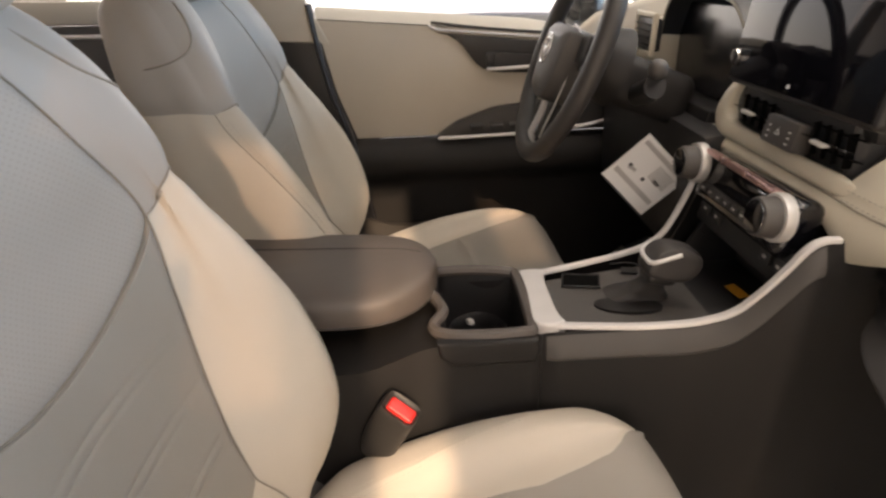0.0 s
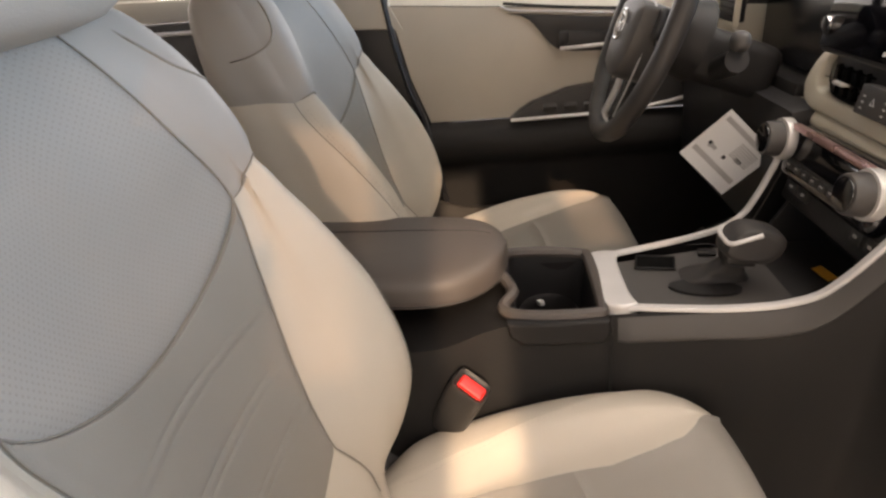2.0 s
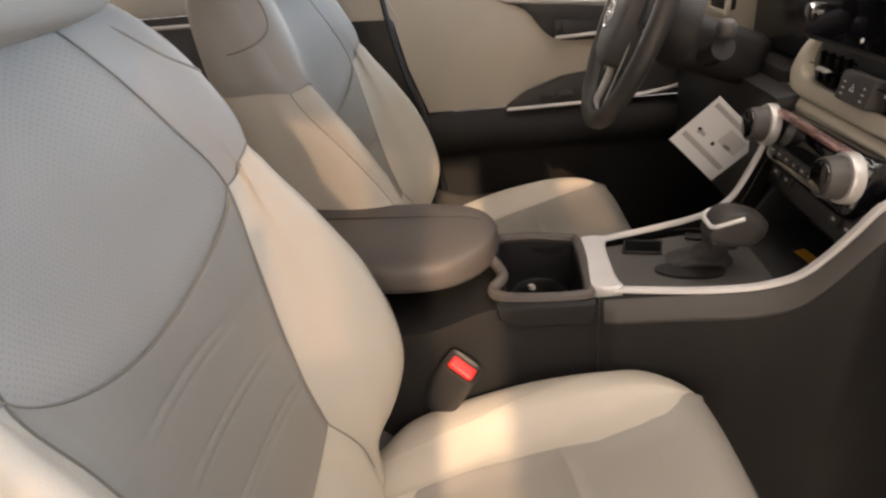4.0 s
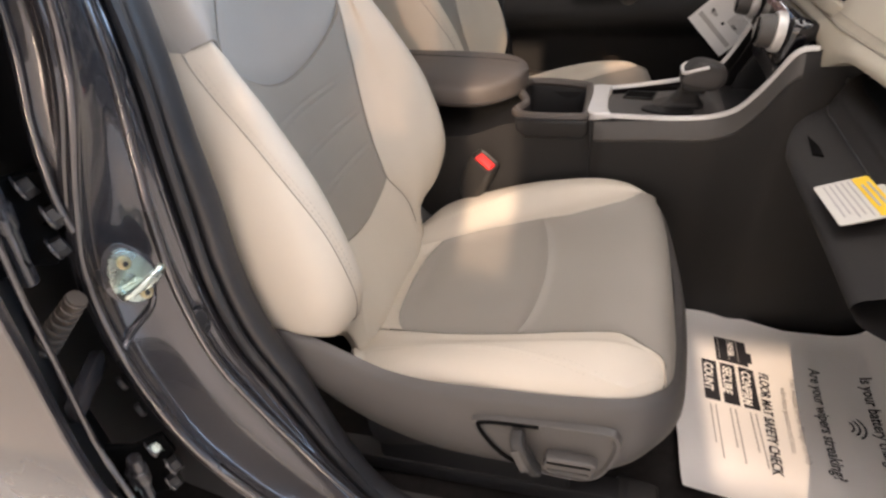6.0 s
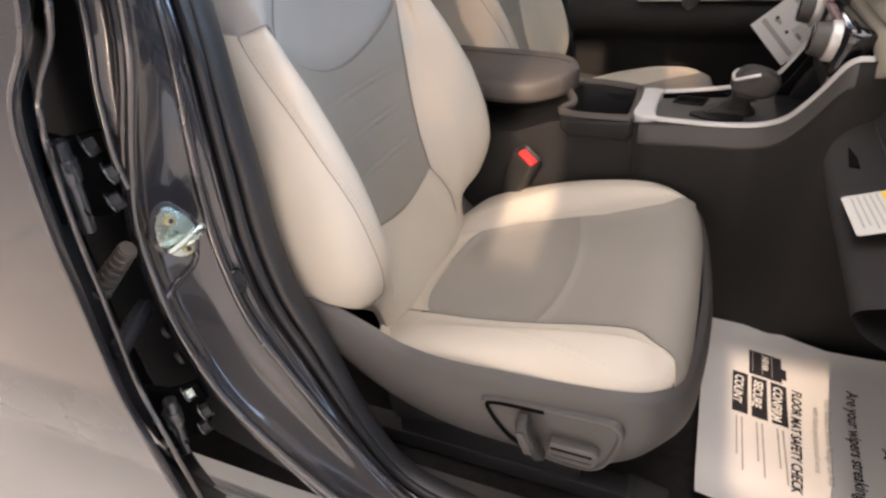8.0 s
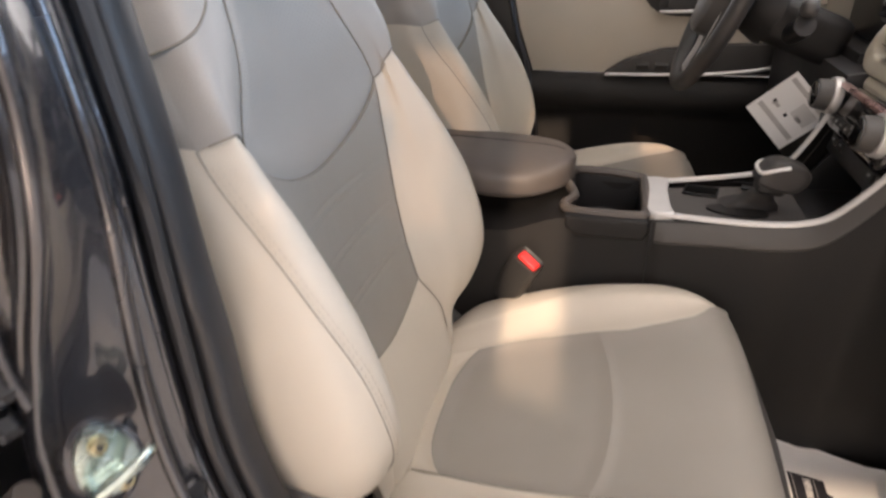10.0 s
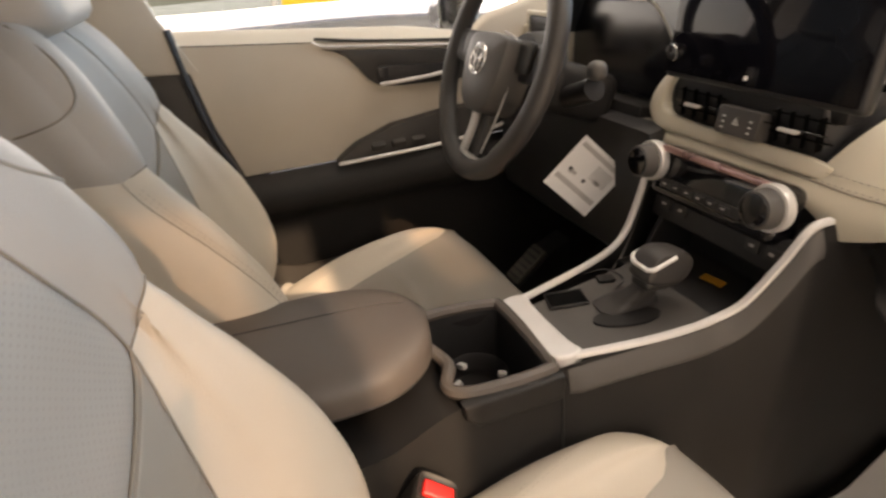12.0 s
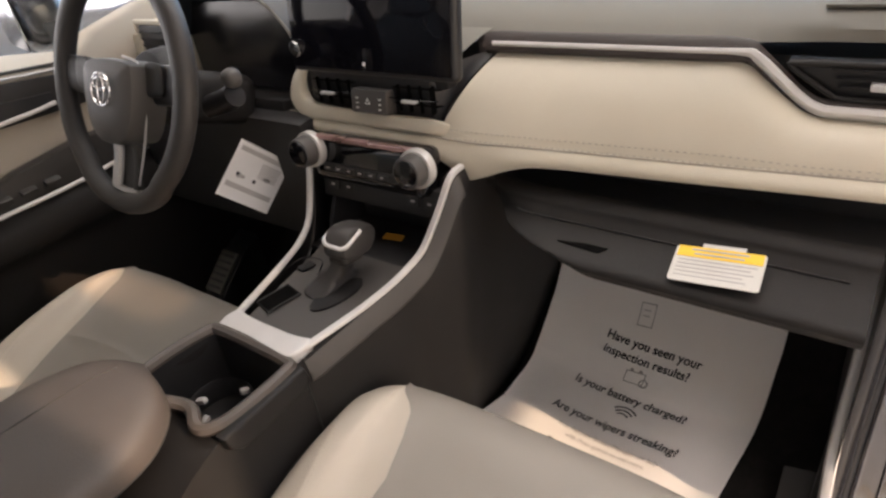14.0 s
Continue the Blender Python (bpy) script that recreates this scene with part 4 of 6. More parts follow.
part("strip_groove", sweep(spline([(0.594, 0.685, 1.080)] + [(p[0] + 0.005, p[1] + 0.004, p[2] + 0.002) for p in STRIP], 5), round_profile(0.029, 0.014, 12, 4), (-0.8, 0, 0.6), scale=[float(np.interp(i, [0, 23, 31, 55], [1.0, 1.0, 0.7, 0.7])) for i in range(56)]), SURROUND, dash, "dark brown strip surround")


# soft upper dash up to the windscreen
def top(u, v):
    y = 0.04 + 1.50 * u
    x = 0.600 + 0.45 * v
    z = float(cat([(0.0, 1.098), (0.04, 1.112), (0.14, 1.128), (0.5, 1.150), (1.0, 1.150)], v)[0])
    if y < 0.33:
        x0 = 0.600 + 0.012 * min(1, (0.33 - y) / 0.06)
        x = max(x, x0)
    return Vector((x, y, z))


b = grid(top, 40, 30)
bmesh.ops.recalc_face_normals(b, faces=b.faces)
part("dash_top", b, SOFT, dash, "soft beige upper dash")
part("dash_core", box((0.30, 1.44, 0.10), pose(0.78, 0.80, 1.03), 0.02), BLACK, dash)
# demister grille at the outer end
gr = part("demister_frame", box((0.050, 0.13, 0.004), pose(0.668, 0.215, 1.131, 0, -10, 2), 0.002), SOFT, dash)
for i in range(12):
    part("demister_slat", box((0.026, 0.0035, 0.004), pose(0.664, 0.160 + 0.0095 * i, 1.1335, 0, -10, 28), 0.001, 1), BLACK, gr)

# side vent
sv = part("side_vent", prism([(0.045, 1.048), (0.250, 1.048), (0.300, 1.083), (0.045, 1.083)], "x", 0.590, 0.612, 0.003), BLACK, dash, "black side vent")
part("vent_rim", tube(spline([(0.588, 0.05, 1.082), (0.588, 0.20, 1.082), (0.588, 0.288, 1.081), (0.587, 0.293, 1.076), (0.585, 0.253, 1.050), (0.585, 0.243, 1.047), (0.585, 0.15, 1.046), (0.585, 0.05, 1.046)], 4), 0.003, 8), CHAR, sv)
for z in (1.057, 1.066, 1.075):
    part("vent_slat", box((0.02, 0.20 + (z - 1.05), 0.0025), pose(0.594, 0.145, z, 0, 14, 0), 0.001, 1), CHAR, sv)
part("vent_tab", box((0.016, 0.042, 0.008), pose(0.586, 0.200, 1.062), 0.003), SILVER, sv, "silver vent tab")

# middle vents
mv = part("middle_vents", prism([(0.966, 1.002), (0.724, 1.000), (0.724, 1.066), (0.958, 1.066)], "x", 0.512, 0.55, 0.002), BLACK, dash, "black middle air vents")
for y0, y1 in ((0.866, 0.955), (0.712, 0.790)):
    for z in (1.018, 1.030, 1.042):
        part("vent_slat", box((0.016, y1 - y0, 0.0016), pose(0.504 if z == 1.030 else 0.516, (y0 + y1) / 2, z, 0, 16, 0), 0.0006, 1), PIANO if z == 1.030 else VOID, mv)
    for k in range(4):
        part("vent_blade", box((0.012, 0.002, 0.04), pose(0.512, y0 + (k + 0.5) * (y1 - y0) / 4, 1.028), 0.0008, 1), VOID, mv)
    part("vent_tab", box((0.010, 0.026, 0.0042), pose(0.495, (y0 + y1) / 2, 1.030), 0.0018), SILVER, mv, "silver vent tab")


def vent_cheek(u, v):
    a_, e_ = Vector((0.513, 0.726, 0.985 + 0.083 * v)), field(1.0, v) + Vector((0.004, 0, 0.004))
    return a_.lerp(e_, u) + Vector((0.010 * math.sin(math.pi * u), 0, 0))


part("vent_cheek", grid(vent_cheek, 10, 12), BLACK, dash)
part("dash_shoulder", grid(lambda u, v: Vector((0.606 - 0.048 * v, 0.672 + 0.14 * u + 0.03 * v, 1.1045 - 0.017 * v - 0.010 * v * v)), 12, 10), SOFT, dash)
hzp = part("hazard_panel", box((0.026, 0.070, 0.036), pose(0.503, 0.825, 1.022, 0, 12, 0), 0.004), GREYPL, dash, "grey hazard switch panel")
HZ = basis((0.4895, 0.825, 1.0255), (0, -1, 0), (0.21, 0, 1))
tri = bmesh.new()
for o, k in ((0.0, 1.0),):
    add_verts(tri, [HZ @ Vector(p) for p in ((-0.0055, -0.004, 0.0008), (0.0055, -0.004, 0.0008), (0, 0.0055, 0.0008), (-0.0028, -0.0024, 0.0009), (0.0028, -0.0024, 0.0009), (0, 0.0026, 0.0009))], [(0, 1, 4, 3), (1, 2, 5, 4), (2, 0, 3, 5)])
part("hazard_symbol", tri, MARK, hzp, "pale hazard triangle")
for sy in (-1, 1):
    for i in range(3):
        part("indicator", box((0.001, 0.005, 0.002), pose(0.4885 + 0.0015 * i, 0.825 + sy * 0.022, 1.015 + 0.007 * i, 0, 12, 0), 0), MARK, hzp, smooth=False)

# touch screen
scn = thing("touch_screen", (0.50, 0.817, 1.05), "large black touch screen standing on the dashboard, switched off", "screen")
SM = pose(0.507, 0.810, 1.150, 0, 9, 0)
part("screen_housing", box((0.022, 0.302, 0.175), SM, 0.010, 3), BLACK, scn)
part("screen_glass", box((0.004, 0.290, 0.164), SM @ pose(-0.0115, 0, 0.002), 0.0015, 2), SCREEN, scn, "glossy black glass")
part("screen_knob", cyl(0.012, 0.016, pose(0.488, 0.945, 1.100, 0, 82, 0), 0.0105, n=24, bevel=0.002), CHROME, scn, "small silver knob")
part("screen_mark", box((0.0006, 0.005, 0.005), SM @ pose(-0.0140, 0.002, -0.070), 0), MARK, scn, smooth=False)
part("screen_foot", box((0.05, 0.255, 0.04), pose(0.545, 0.826, 1.058), 0.012), BLACK, scn)

# climate panel on the console's head
cl = thing("climate_panel", (0.45, 0.805, 0.93), "black climate control panel with two silver-rimmed knobs", "control panel")
part("panel_face", box((0.05, 0.222, 0.074), pose(0.466, 0.812, 0.9405, 0, 10, 0), 0.020, 4), PIANO, cl)
part("copper_bar", box((0.012, 0.180, 0.008), pose(0.443, 0.808, 0.982, 0, 10, 0), 0.003), PINK, cl, "copper tinted accent bar")
for ky in (0.911, 0.705):
    KM = pose(0.428, ky, 0.962, 0, -76 - 8, 0)
    k = part("knob_collar", cyl(0.0285, 0.014, KM @ pose(0, 0, -0.007), 0.0280, n=40, bevel=0.003), KNOBM, cl, "satin silver knob ring")
    part("knob_grip", cyl(0.0245, 0.022, KM @ pose(0, 0, 0.009), 0.0220, n=40, bevel=0.003), GREYPL, k)
    part("knob_cap", cyl(0.0190, 0.004, KM @ pose(0, 0, 0.0195), n=32, bevel=0.001), PIANO, k)
part("button_row", box((0.008, 0.145, 0.014), pose(0.440, 0.822, 0.934, 0, 10, 0), 0.003), DARK, cl)
for i in range(6):
    part("climate_button", box((0.006, 0.018, 0.010), pose(0.436, 0.880 - 0.0215 * i, 0.934, 0, 10, 0), 0.002), DARK, cl)
    part("button_mark", box((0.0006, 0.006, 0.002), pose(0.4324, 0.880 - 0.0215 * i, 0.936, 0, 10, 0), 0), INKG, cl, smooth=False)
low = part("lower_switch_bar", box((0.02, 0.235, 0.045), pose(0.462, 0.805, 0.893, 0, 12, 0), 0.006), BLACK, cl)
for yy in (0.895, 0.862, 0.735, 0.705):
    part("lower_switch", box((0.005, 0.022, 0.016), pose(0.451, yy, 0.897, 0, 12, 0), 0.002), DARK, low)
    part("button_mark", box((0.0006, 0.007, 0.0035), pose(0.448, yy, 0.898, 0, 12, 0), 0), INKG, low, smooth=False)
# open tray under it
part("tray_floor", box((0.13, 0.23, 0.01), pose(0.455, 0.805, 0.805), 0.003), BLACK, con)
part("tray_back", box((0.01, 0.25, 0.12), pose(0.515, 0.805, 0.845), 0.002), BLACK, con)
for sg in (-1, 1):
    part("tray_wall", prism([(0.42, 0.80), (0.52, 0.80), (0.52, 0.925), (0.482, 0.925), (0.452, 0.875), (0.432, 0.84)], "y", CY + sg * 0.098 - 0.004, CY + sg * 0.098 + 0.004, 0.002), BLACK, con)
part("tray_notice", box((0.014, 0.036, 0.001), pose(0.462, 0.800, 0.8125, 0, -10, 8), 0), ORANGE, con, "small orange notice", smooth=False)
for yy in (0.745, 0.775):
    part("power_socket", box((0.006, 0.018, 0.018), pose(0.509, yy, 0.850), 0.002), DARK, con)

# glove box and shelf
gb = thing("glove_box", (0.5, 0.38, 0.85), "dark grey glove box below an open shelf", "glove box")
part("shelf_floor", box((0.10, 0.56, 0.01), pose(0.575, 0.375, 0.905, 0, 4, 0), 0.003), BLACK, gb)
part("shelf_back", box((0.01, 0.58, 0.10), pose(0.60, 0.375, 0.94), 0.002), BLACK, gb)
GBS = [(0.522, 0.918), (0.508, 0.918), (0.497, 0.912), (0.492, 0.903), (0.474, 0.889), (0.440, 0.880), (0.429, 0.876), (0.424, 0.870), (0.427, 0.863), (0.45, 0.842), (0.55, 0.80), (0.70, 0.76)]


def glove(u, v):
    i = v * (len(GBS) - 1)
    x, z = cat([(k, *p) for k, p in enumerate(GBS)], i)
    yl = float(np.interp(v, [0, 0.30, 0.62, 1.0], [0.655, 0.640, 0.535, 0.48]))
    y = 0.172 + (yl - 0.172) * u
    sl = 0.018 * (0.45 - y)
    edge = max(0.0, (u - 0.82) / 0.18)
    return Vector((x - sl + 0.03 * edge ** 2, y, z))


b = grid(glove, 40, 60)
bmesh.ops.recalc_face_normals(b, faces=b.faces)
part("glove_box_lid", b, LID, gb, "dark grey moulded lid")
# matte black plate laid on the lid paints the shade of the latch recess
part("latch_shade", prism([(0.508, 0.0), (0.452, -0.006), (0.443, 0.004), (0.470, 0.005)], "z", -0.0012, 0.0012, 0.0, m=pose(0.4525, 0.0, 0.8836, 0, -20, 0) @ Matrix(((0, 1, 0, 0), (1, 0, 0, 0), (0, 0, 1, 0), (0, 0, 0, 1)))), VOID, gb, "black plate for the shade in the latch recess")
part("lid_gap", tube([glove(i / 40, 3.6 / 11) + Vector((-0.0005, 0, 0.0008)) for i in range(2, 37)], 0.0012, 6), BLACK, gb)
# warning label that hangs over the lid
lb = thing("warning_label", (0.456, 0.319, 0.89), "white warning label with a yellow header on the glove box", "label")
LBM = basis((0.428, 0.364, 0.8835), (0.001, -0.094, 0.008), (0.047, 0.004, 0.016))
RC = [(0.0005 + 0.094 * cx + 0.004 * (1 - 2 * cx) * (1 - math.cos(radians(q))), 0.0505 * cy + 0.004 * (1 - 2 * cy) * (1 - math.sin(radians(q)))) for cx, cy, qs in ((0, 0, (0, 30, 60, 90)), (1, 0, (90, 60, 30, 0)), (1, 1, (0, 30, 60, 90)), (0, 1, (90, 60, 30, 0))) for q in qs]
part("label_card", prism(RC, "z", -0.0006, 0.0006, 0.0, m=LBM), LABEL, lb, smooth=False)
part("label_header", box((0.089, 0.015, 0.0006), LBM @ pose(0.0475, 0.0425, 0.0010), 0), YELLOW, lb, "yellow header", smooth=False)
part("label_tab", box((0.045, 0.006, 0.001), LBM @ pose(0.050, 0.0533, 0), 0), LABEL, lb, smooth=False)
for i, wd in enumerate((0.082, 0.076, 0.08, 0.07, 0.074)):
    part("label_line", box((wd, 0.0016, 0.0004), LBM @ pose(0.006 + wd / 2, 0.0305 - 0.0055 * i, 0.0008), 0), INKG, lb, smooth=False)
for i, wd in enumerate((0.060, 0.052)):
    part("label_line", box((wd, 0.0022, 0.0004), LBM @ pose(0.0475, 0.0455 - 0.006 * i, 0.0016), 0), INKG, lb, smooth=False)

# instrument hood and display
ic = thing("instrument_cluster", (0.55, 1.13, 1.0), "dark instrument display under a black hood", "instrument cluster")
part("cluster_display", prism([(1.000, 1.000), (1.315, 1.000), (1.315, 1.09), (1.28, 1.150), (1.055, 1.152), (1.004, 1.105)], "x", 0.556, 0.566, 0.003), DISPLAY, ic, "unlit dark display")
HOOD = spline([(0.53, 0.988, 0.99), (0.53, 0.988, 1.06), (0.53, 0.996, 1.105), (0.53, 1.045, 1.152), (0.53, 1.11, 1.166), (0.53, 1.20, 1.168), (0.53, 1.285, 1.157), (0.53, 1.325, 1.09), (0.53, 1.327, 0.99)], 6)
b = bmesh.new()
ring = [[b.verts.new(p + Vector((dx, 0, dz))) for p in HOOD] for dx, dz in ((0.04, -0.004), (-0.006, 0.0), (-0.006, 0.008), (0.14, 0.012))]
for r0, r1 in zip(ring, ring[1:]):
    for i in range(len(HOOD) - 1):
        b.faces.new([r0[i], r0[i + 1], r1[i + 1], r1[i]])
bmesh.ops.recalc_face_normals(b, faces=b.faces)
part("cluster_hood", b, BLACK, ic)
# pale tube paints the highlight along the hood's outline
part("hood_highlight", tube([p + Vector((-0.007, 0, 0.004)) for p in HOOD], 0.0026, 8), SOFT, ic, "hood edge with its highlight painted pale")
part("cluster_sill", box((0.09, 0.30, 0.03), pose(0.535, 1.17, 0.985, 0, 10, 0), 0.006), CHAR, ic)

# driver's side of the dash
part("driver_dash_end", prism([(0.515, 0.985), (0.505, 1.01), (0.520, 1.095), (0.60, 1.12), (0.70, 1.12), (0.70, 0.985)], "y", 1.325, 1.47, 0.008), DASHL, dash, "beige outer dash end")
dv = part("driver_vent", box((0.02, 0.085, 0.062), pose(0.507, 1.345, 1.090), 0.006), BLACK, dash, "black outer vent")
for z in (1.072, 1.084, 1.096, 1.108):
    part("vent_slat", box((0.014, 0.07, 0.003), pose(0.498, 1.345, z, 0, 12, 0), 0.001, 1), CHAR, dv)
part("vent_frame", sweep([(0.499, 1.30, 1.056), (0.499, 1.392, 1.056), (0.501, 1.392, 1.126), (0.501, 1.30, 1.126)], round_profile(0.012, 0.012, 8, 3), (-1, 0, 0.001), True), DASHL, dv)
part("knee_panel", prism([(0.46, 0.985), (0.49, 0.99), (0.62, 0.98), (0.62, 0.70), (0.56, 0.68), (0.47, 0.76)], "y", 0.955, 1.47, 0.015), BLACK, dash, "black knee panel")

# ---- steering ----
sw = thing("steering_wheel", (0.288, 1.13, 1.083), "dark leather steering wheel with silver spoke trim", "steering wheel")
tilt = radians(21)
WN = Vector((-math.cos(tilt), 0, math.sin(tilt)))   # towards the driver
WU = Vector((math.sin(tilt), 0, math.cos(tilt)))
WR = Vector((0, -1, 0))
WC = Vector((0.288, 1.109, 1.096))


def wp(r, u, n=0.0):
    return WC + WR * r + WU * u + WN * n


rim = [wp(0.159 * math.cos(i * math.pi / 36), 0.166 * math.sin(i * math.pi / 36) - (0.006 if math.sin(i * math.pi / 36) < -0.8 else 0)) for i in range(72)]
part("rim", sweep(rim, round_profile(0.032, 0.030, 14, 2.3), WN, True), WHEELL, sw, "dark leather rim")
hub = bmesh.new()
outl = spline([wp(*p) for p in ((-0.062, 0.045), (-0.05, 0.058), (0.0, 0.062), (0.05, 0.058), (0.062, 0.045), (0.06, -0.01), (0.045, -0.055), (0.02, -0.072), (-0.02, -0.072), (-0.045, -0.055), (-0.06, -0.01))], 4, True)
k = len(outl)
rings = [[hub.verts.new(WC + WR * ((p - WC).dot(WR) * sc * 0.98 + 0.020) + WU * ((p - WC).dot(WU) * sc * 0.86 - 0.018) + WN * (nn + 0.022)) for p in outl] for sc, nn in ((1.0, -0.045), (1.02, -0.005), (0.98, 0.006), (0.85, 0.012), (0.5, 0.016), (0.2, 0.017))]
for r0, r1 in zip(rings, rings[1:]):
    for i in range(k):
        hub.faces.new([r0[i], r0[(i + 1) % k], r1[(i + 1) % k], r1[i]])
hub.faces.new(rings[-1])
bmesh.ops.recalc_face_normals(hub, faces=hub.faces)
hb = part("airbag_cover", hub, GREYPL, sw, "dark grey airbag cover")
BMX = basis(wp(0.026, -0.006, 0.041), WR, WU)
part("badge", sweep([BMX @ Vector((0.024 * math.cos(i * math.pi / 16), 0.022 * math.sin(i * math.pi / 16), 0)) for i in range(32)], round_profile(0.003, 0.003, 8), WN, True), CHROME, hb, "oval chrome emblem")
part("badge", sweep([BMX @ Vector((0.008 * math.cos(i * math.pi / 12), 0.0195 * math.sin(i * math.pi / 12), 0)) for i in range(24)], round_profile(0.0025, 0.0025, 8), WN, True), CHROME, hb, "oval chrome emblem")
part("badge", sweep([BMX @ Vector((0.0185 * math.cos(i * math.pi / 12), 0.008 + 0.008 * math.sin(i * math.pi / 12), 0)) for i in range(24)], round_profile(0.0025, 0.0025, 8), WN, True), CHROME, hb, "oval chrome emblem")
for sg in (-1, 1):
    part("side_spoke", sweep(spline([wp(sg * 0.05, 0.004, -0.012), wp(sg * 0.10, 0.006, -0.012), wp(sg * 0.158, 0.010, -0.004)], 5), round_profile(0.055, 0.022, 12, 4), WN), BLACK, sw)
    pd = part("switch_pad", superblob(wp(sg * 0.092, 0.012, 0.002), (0.012, 0.045, 0.046), 4, Matrix.Rotation(tilt, 4, "Y"), 12), DARK, sw, "wheel switch pad")
    part("lower_spoke", sweep(spline([wp(0.012 + sg * 0.022, -0.060, 0.004), wp(0.008 + sg * 0.026, -0.10, -0.004), wp(0.004 + sg * 0.028, -0.148, -0.002)], 5), round_profile(0.017 if sg < 0 else 0.012, 0.012, 8, 3), WN), SILVER if sg < 0 else DARK, sw, "silver lower spoke" if sg < 0 else "black lower spoke")
part("spoke_bridge", sweep(spline([wp(-0.034, -0.150, -0.004), wp(0, -0.155, -0.004), wp(0.034, -0.150, -0.004)], 4), round_profile(0.010, 0.010, 8, 3), WN), SILVER, sw)
part("lower_spoke_infill", sweep([wp(0, -0.06, -0.016), wp(0, -0.150, -0.012)], round_profile(0.050, 0.010, 8, 4), WN), DARK, sw)
part("silver_line", tube(spline([wp(0.036, 0.040, 0.014), wp(0.074, 0.030, 0.012), wp(0.080, -0.01, 0.008), wp(0.066, -0.075, 0.004), wp(0.040, -0.14, 0.0)], 5), 0.0016, 6), SILVER, hb)
sc_ = thing("steering_column", (0.40, 1.13, 1.0), "black steering column shroud with control stalks", "steering column")
part("column_shroud", box((0.16, 0.100, 0.085), pose(0.420, 1.13, 1.03, 0, 21, 0), 0.03, 4), CHAR, sc_)
part("column_collar", cyl(0.066, 0.05, Matrix.Translation(wp(0, 0, -0.065)) @ WN.to_track_quat("Z", "Y").to_matrix().to_4x4(), 0.050, n=32, bevel=0.008), CHAR, sc_)
stk = part("stalk", sweep([Vector((0.400, 1.085, 1.025)), Vector((0.398, 1.03, 1.042)), Vector((0.397, 1.004, 1.052))], round_profile(0.034, 0.036, 14), (0, 0, 1)), BLACK, sc_, "wiper stalk")
part("stalk_knob", superblob((0.397, 1.000, 1.078), (0.027, 0.029, 0.029), 2.4, Matrix(), 16), GREYPL, stk, "grey end of the stalk")
part("stalk", sweep([Vector((0.385, 1.185, 1.045)), Vector((0.392, 1.23, 1.060)), Vector((0.397, 1.27, 1.070))], round_profile(0.020, 0.016, 10), (0, 0, 1)), BLACK, sc_)
# hanging instruction card
tg = thing("hanging_card", (0.414, 1.052, 0.90), "white square instruction card hanging by the steering column", "card")
TGM = basis((0.347, 1.068, 0.898), (0.069, -0.019, -0.072), (0.071, -0.018, 0.069))
part("card_sheet", box((0.101, 0.100, 0.001), TGM @ pose(0.0505, 0.05, 0), 0), CARD, tg, smooth=False)
for yy, hh, mt in ((0.088, 0.008, INKG), (0.024, 0.009, INKG)):
    part("card_bar", box((0.088, hh, 0.0004), TGM @ pose(0.0505, yy, 0.0008), 0), mt, tg, smooth=False)
rnd = random.Random(4)
for i in range(7):
    part("card_line", box((0.036, 0.0022, 0.0004), TGM @ pose(0.072, 0.076 - 0.004 * i, 0.0008), 0), INKG, tg, smooth=False)
    part("card_mark", box((0.008 * rnd.random() + 0.004, 0.006, 0.0004), TGM @ pose(0.015 + 0.07 * rnd.random(), 0.037 + 0.02 * rnd.random(), 0.0008), 0), INK if i % 2 else INKG, tg, smooth=False)

# ---- car body and doors ----
body = thing("car_body", (0.0, 0.82, 0.0), "dark grey metallic car body seen through its open front door", "car")


# floor pan with the rising toe boards
def floor_z(x):
    return float(cat([(-1.6, 0.40), (0.55, 0.400), (0.66, 0.410), (0.80, 0.525), (0.95, 0.70), (1.05, 0.78)], x)[0])


FL = grid(lambda u, v: Vector((-1.6 + 2.65 * u, 0.13 + 1.38 * v, floor_z(-1.6 + 2.65 * u))), 60, 20)
part("carpet_floor", FL, CARPET, body, "black carpeted floor")


def loop_path():
    return [(0.16, 0.148, 0.435), (0.25, 0.150, 0.430), (0.38, 0.152, 0.430), (0.52, 0.153, 0.450), (0.60, 0.150, 0.53), (0.68, 0.146, 0.69), (0.74, 0.145, 0.83), (0.77, 0.145, 0.98), (0.72, 0.16, 1.08), (0.30, 0.25, 1.36)]


WS = spline(loop_path(), 8)
part("weatherstrip", sweep(WS, round_profile(0.026, 0.030, 12, 2.4), (0, -1, 0.02)), RUBBER, body, "black rubber door seal")
part("weatherstrip_lip", sweep([p + Vector((0, -0.022, 0)) for p in WS], round_profile(0.010, 0.012, 8), (0, -1, 0.02)), RUBBER, body)
# side frame: painted sheet that runs from the seal outwards round the front of the opening
OFF = [(0.0, 0.0), (0.004, -0.010), (0.004, -0.022), (0.001, -0.030), (-0.003, -0.034), (-0.014, -0.050), (-0.024, -0.064), (-0.034, -0.080), (-0.040, -0.086), (-0.046, -0.084), (-0.052, -0.070), (-0.075, -0.050), (-0.11, -0.03), (-0.30, -0.02)]


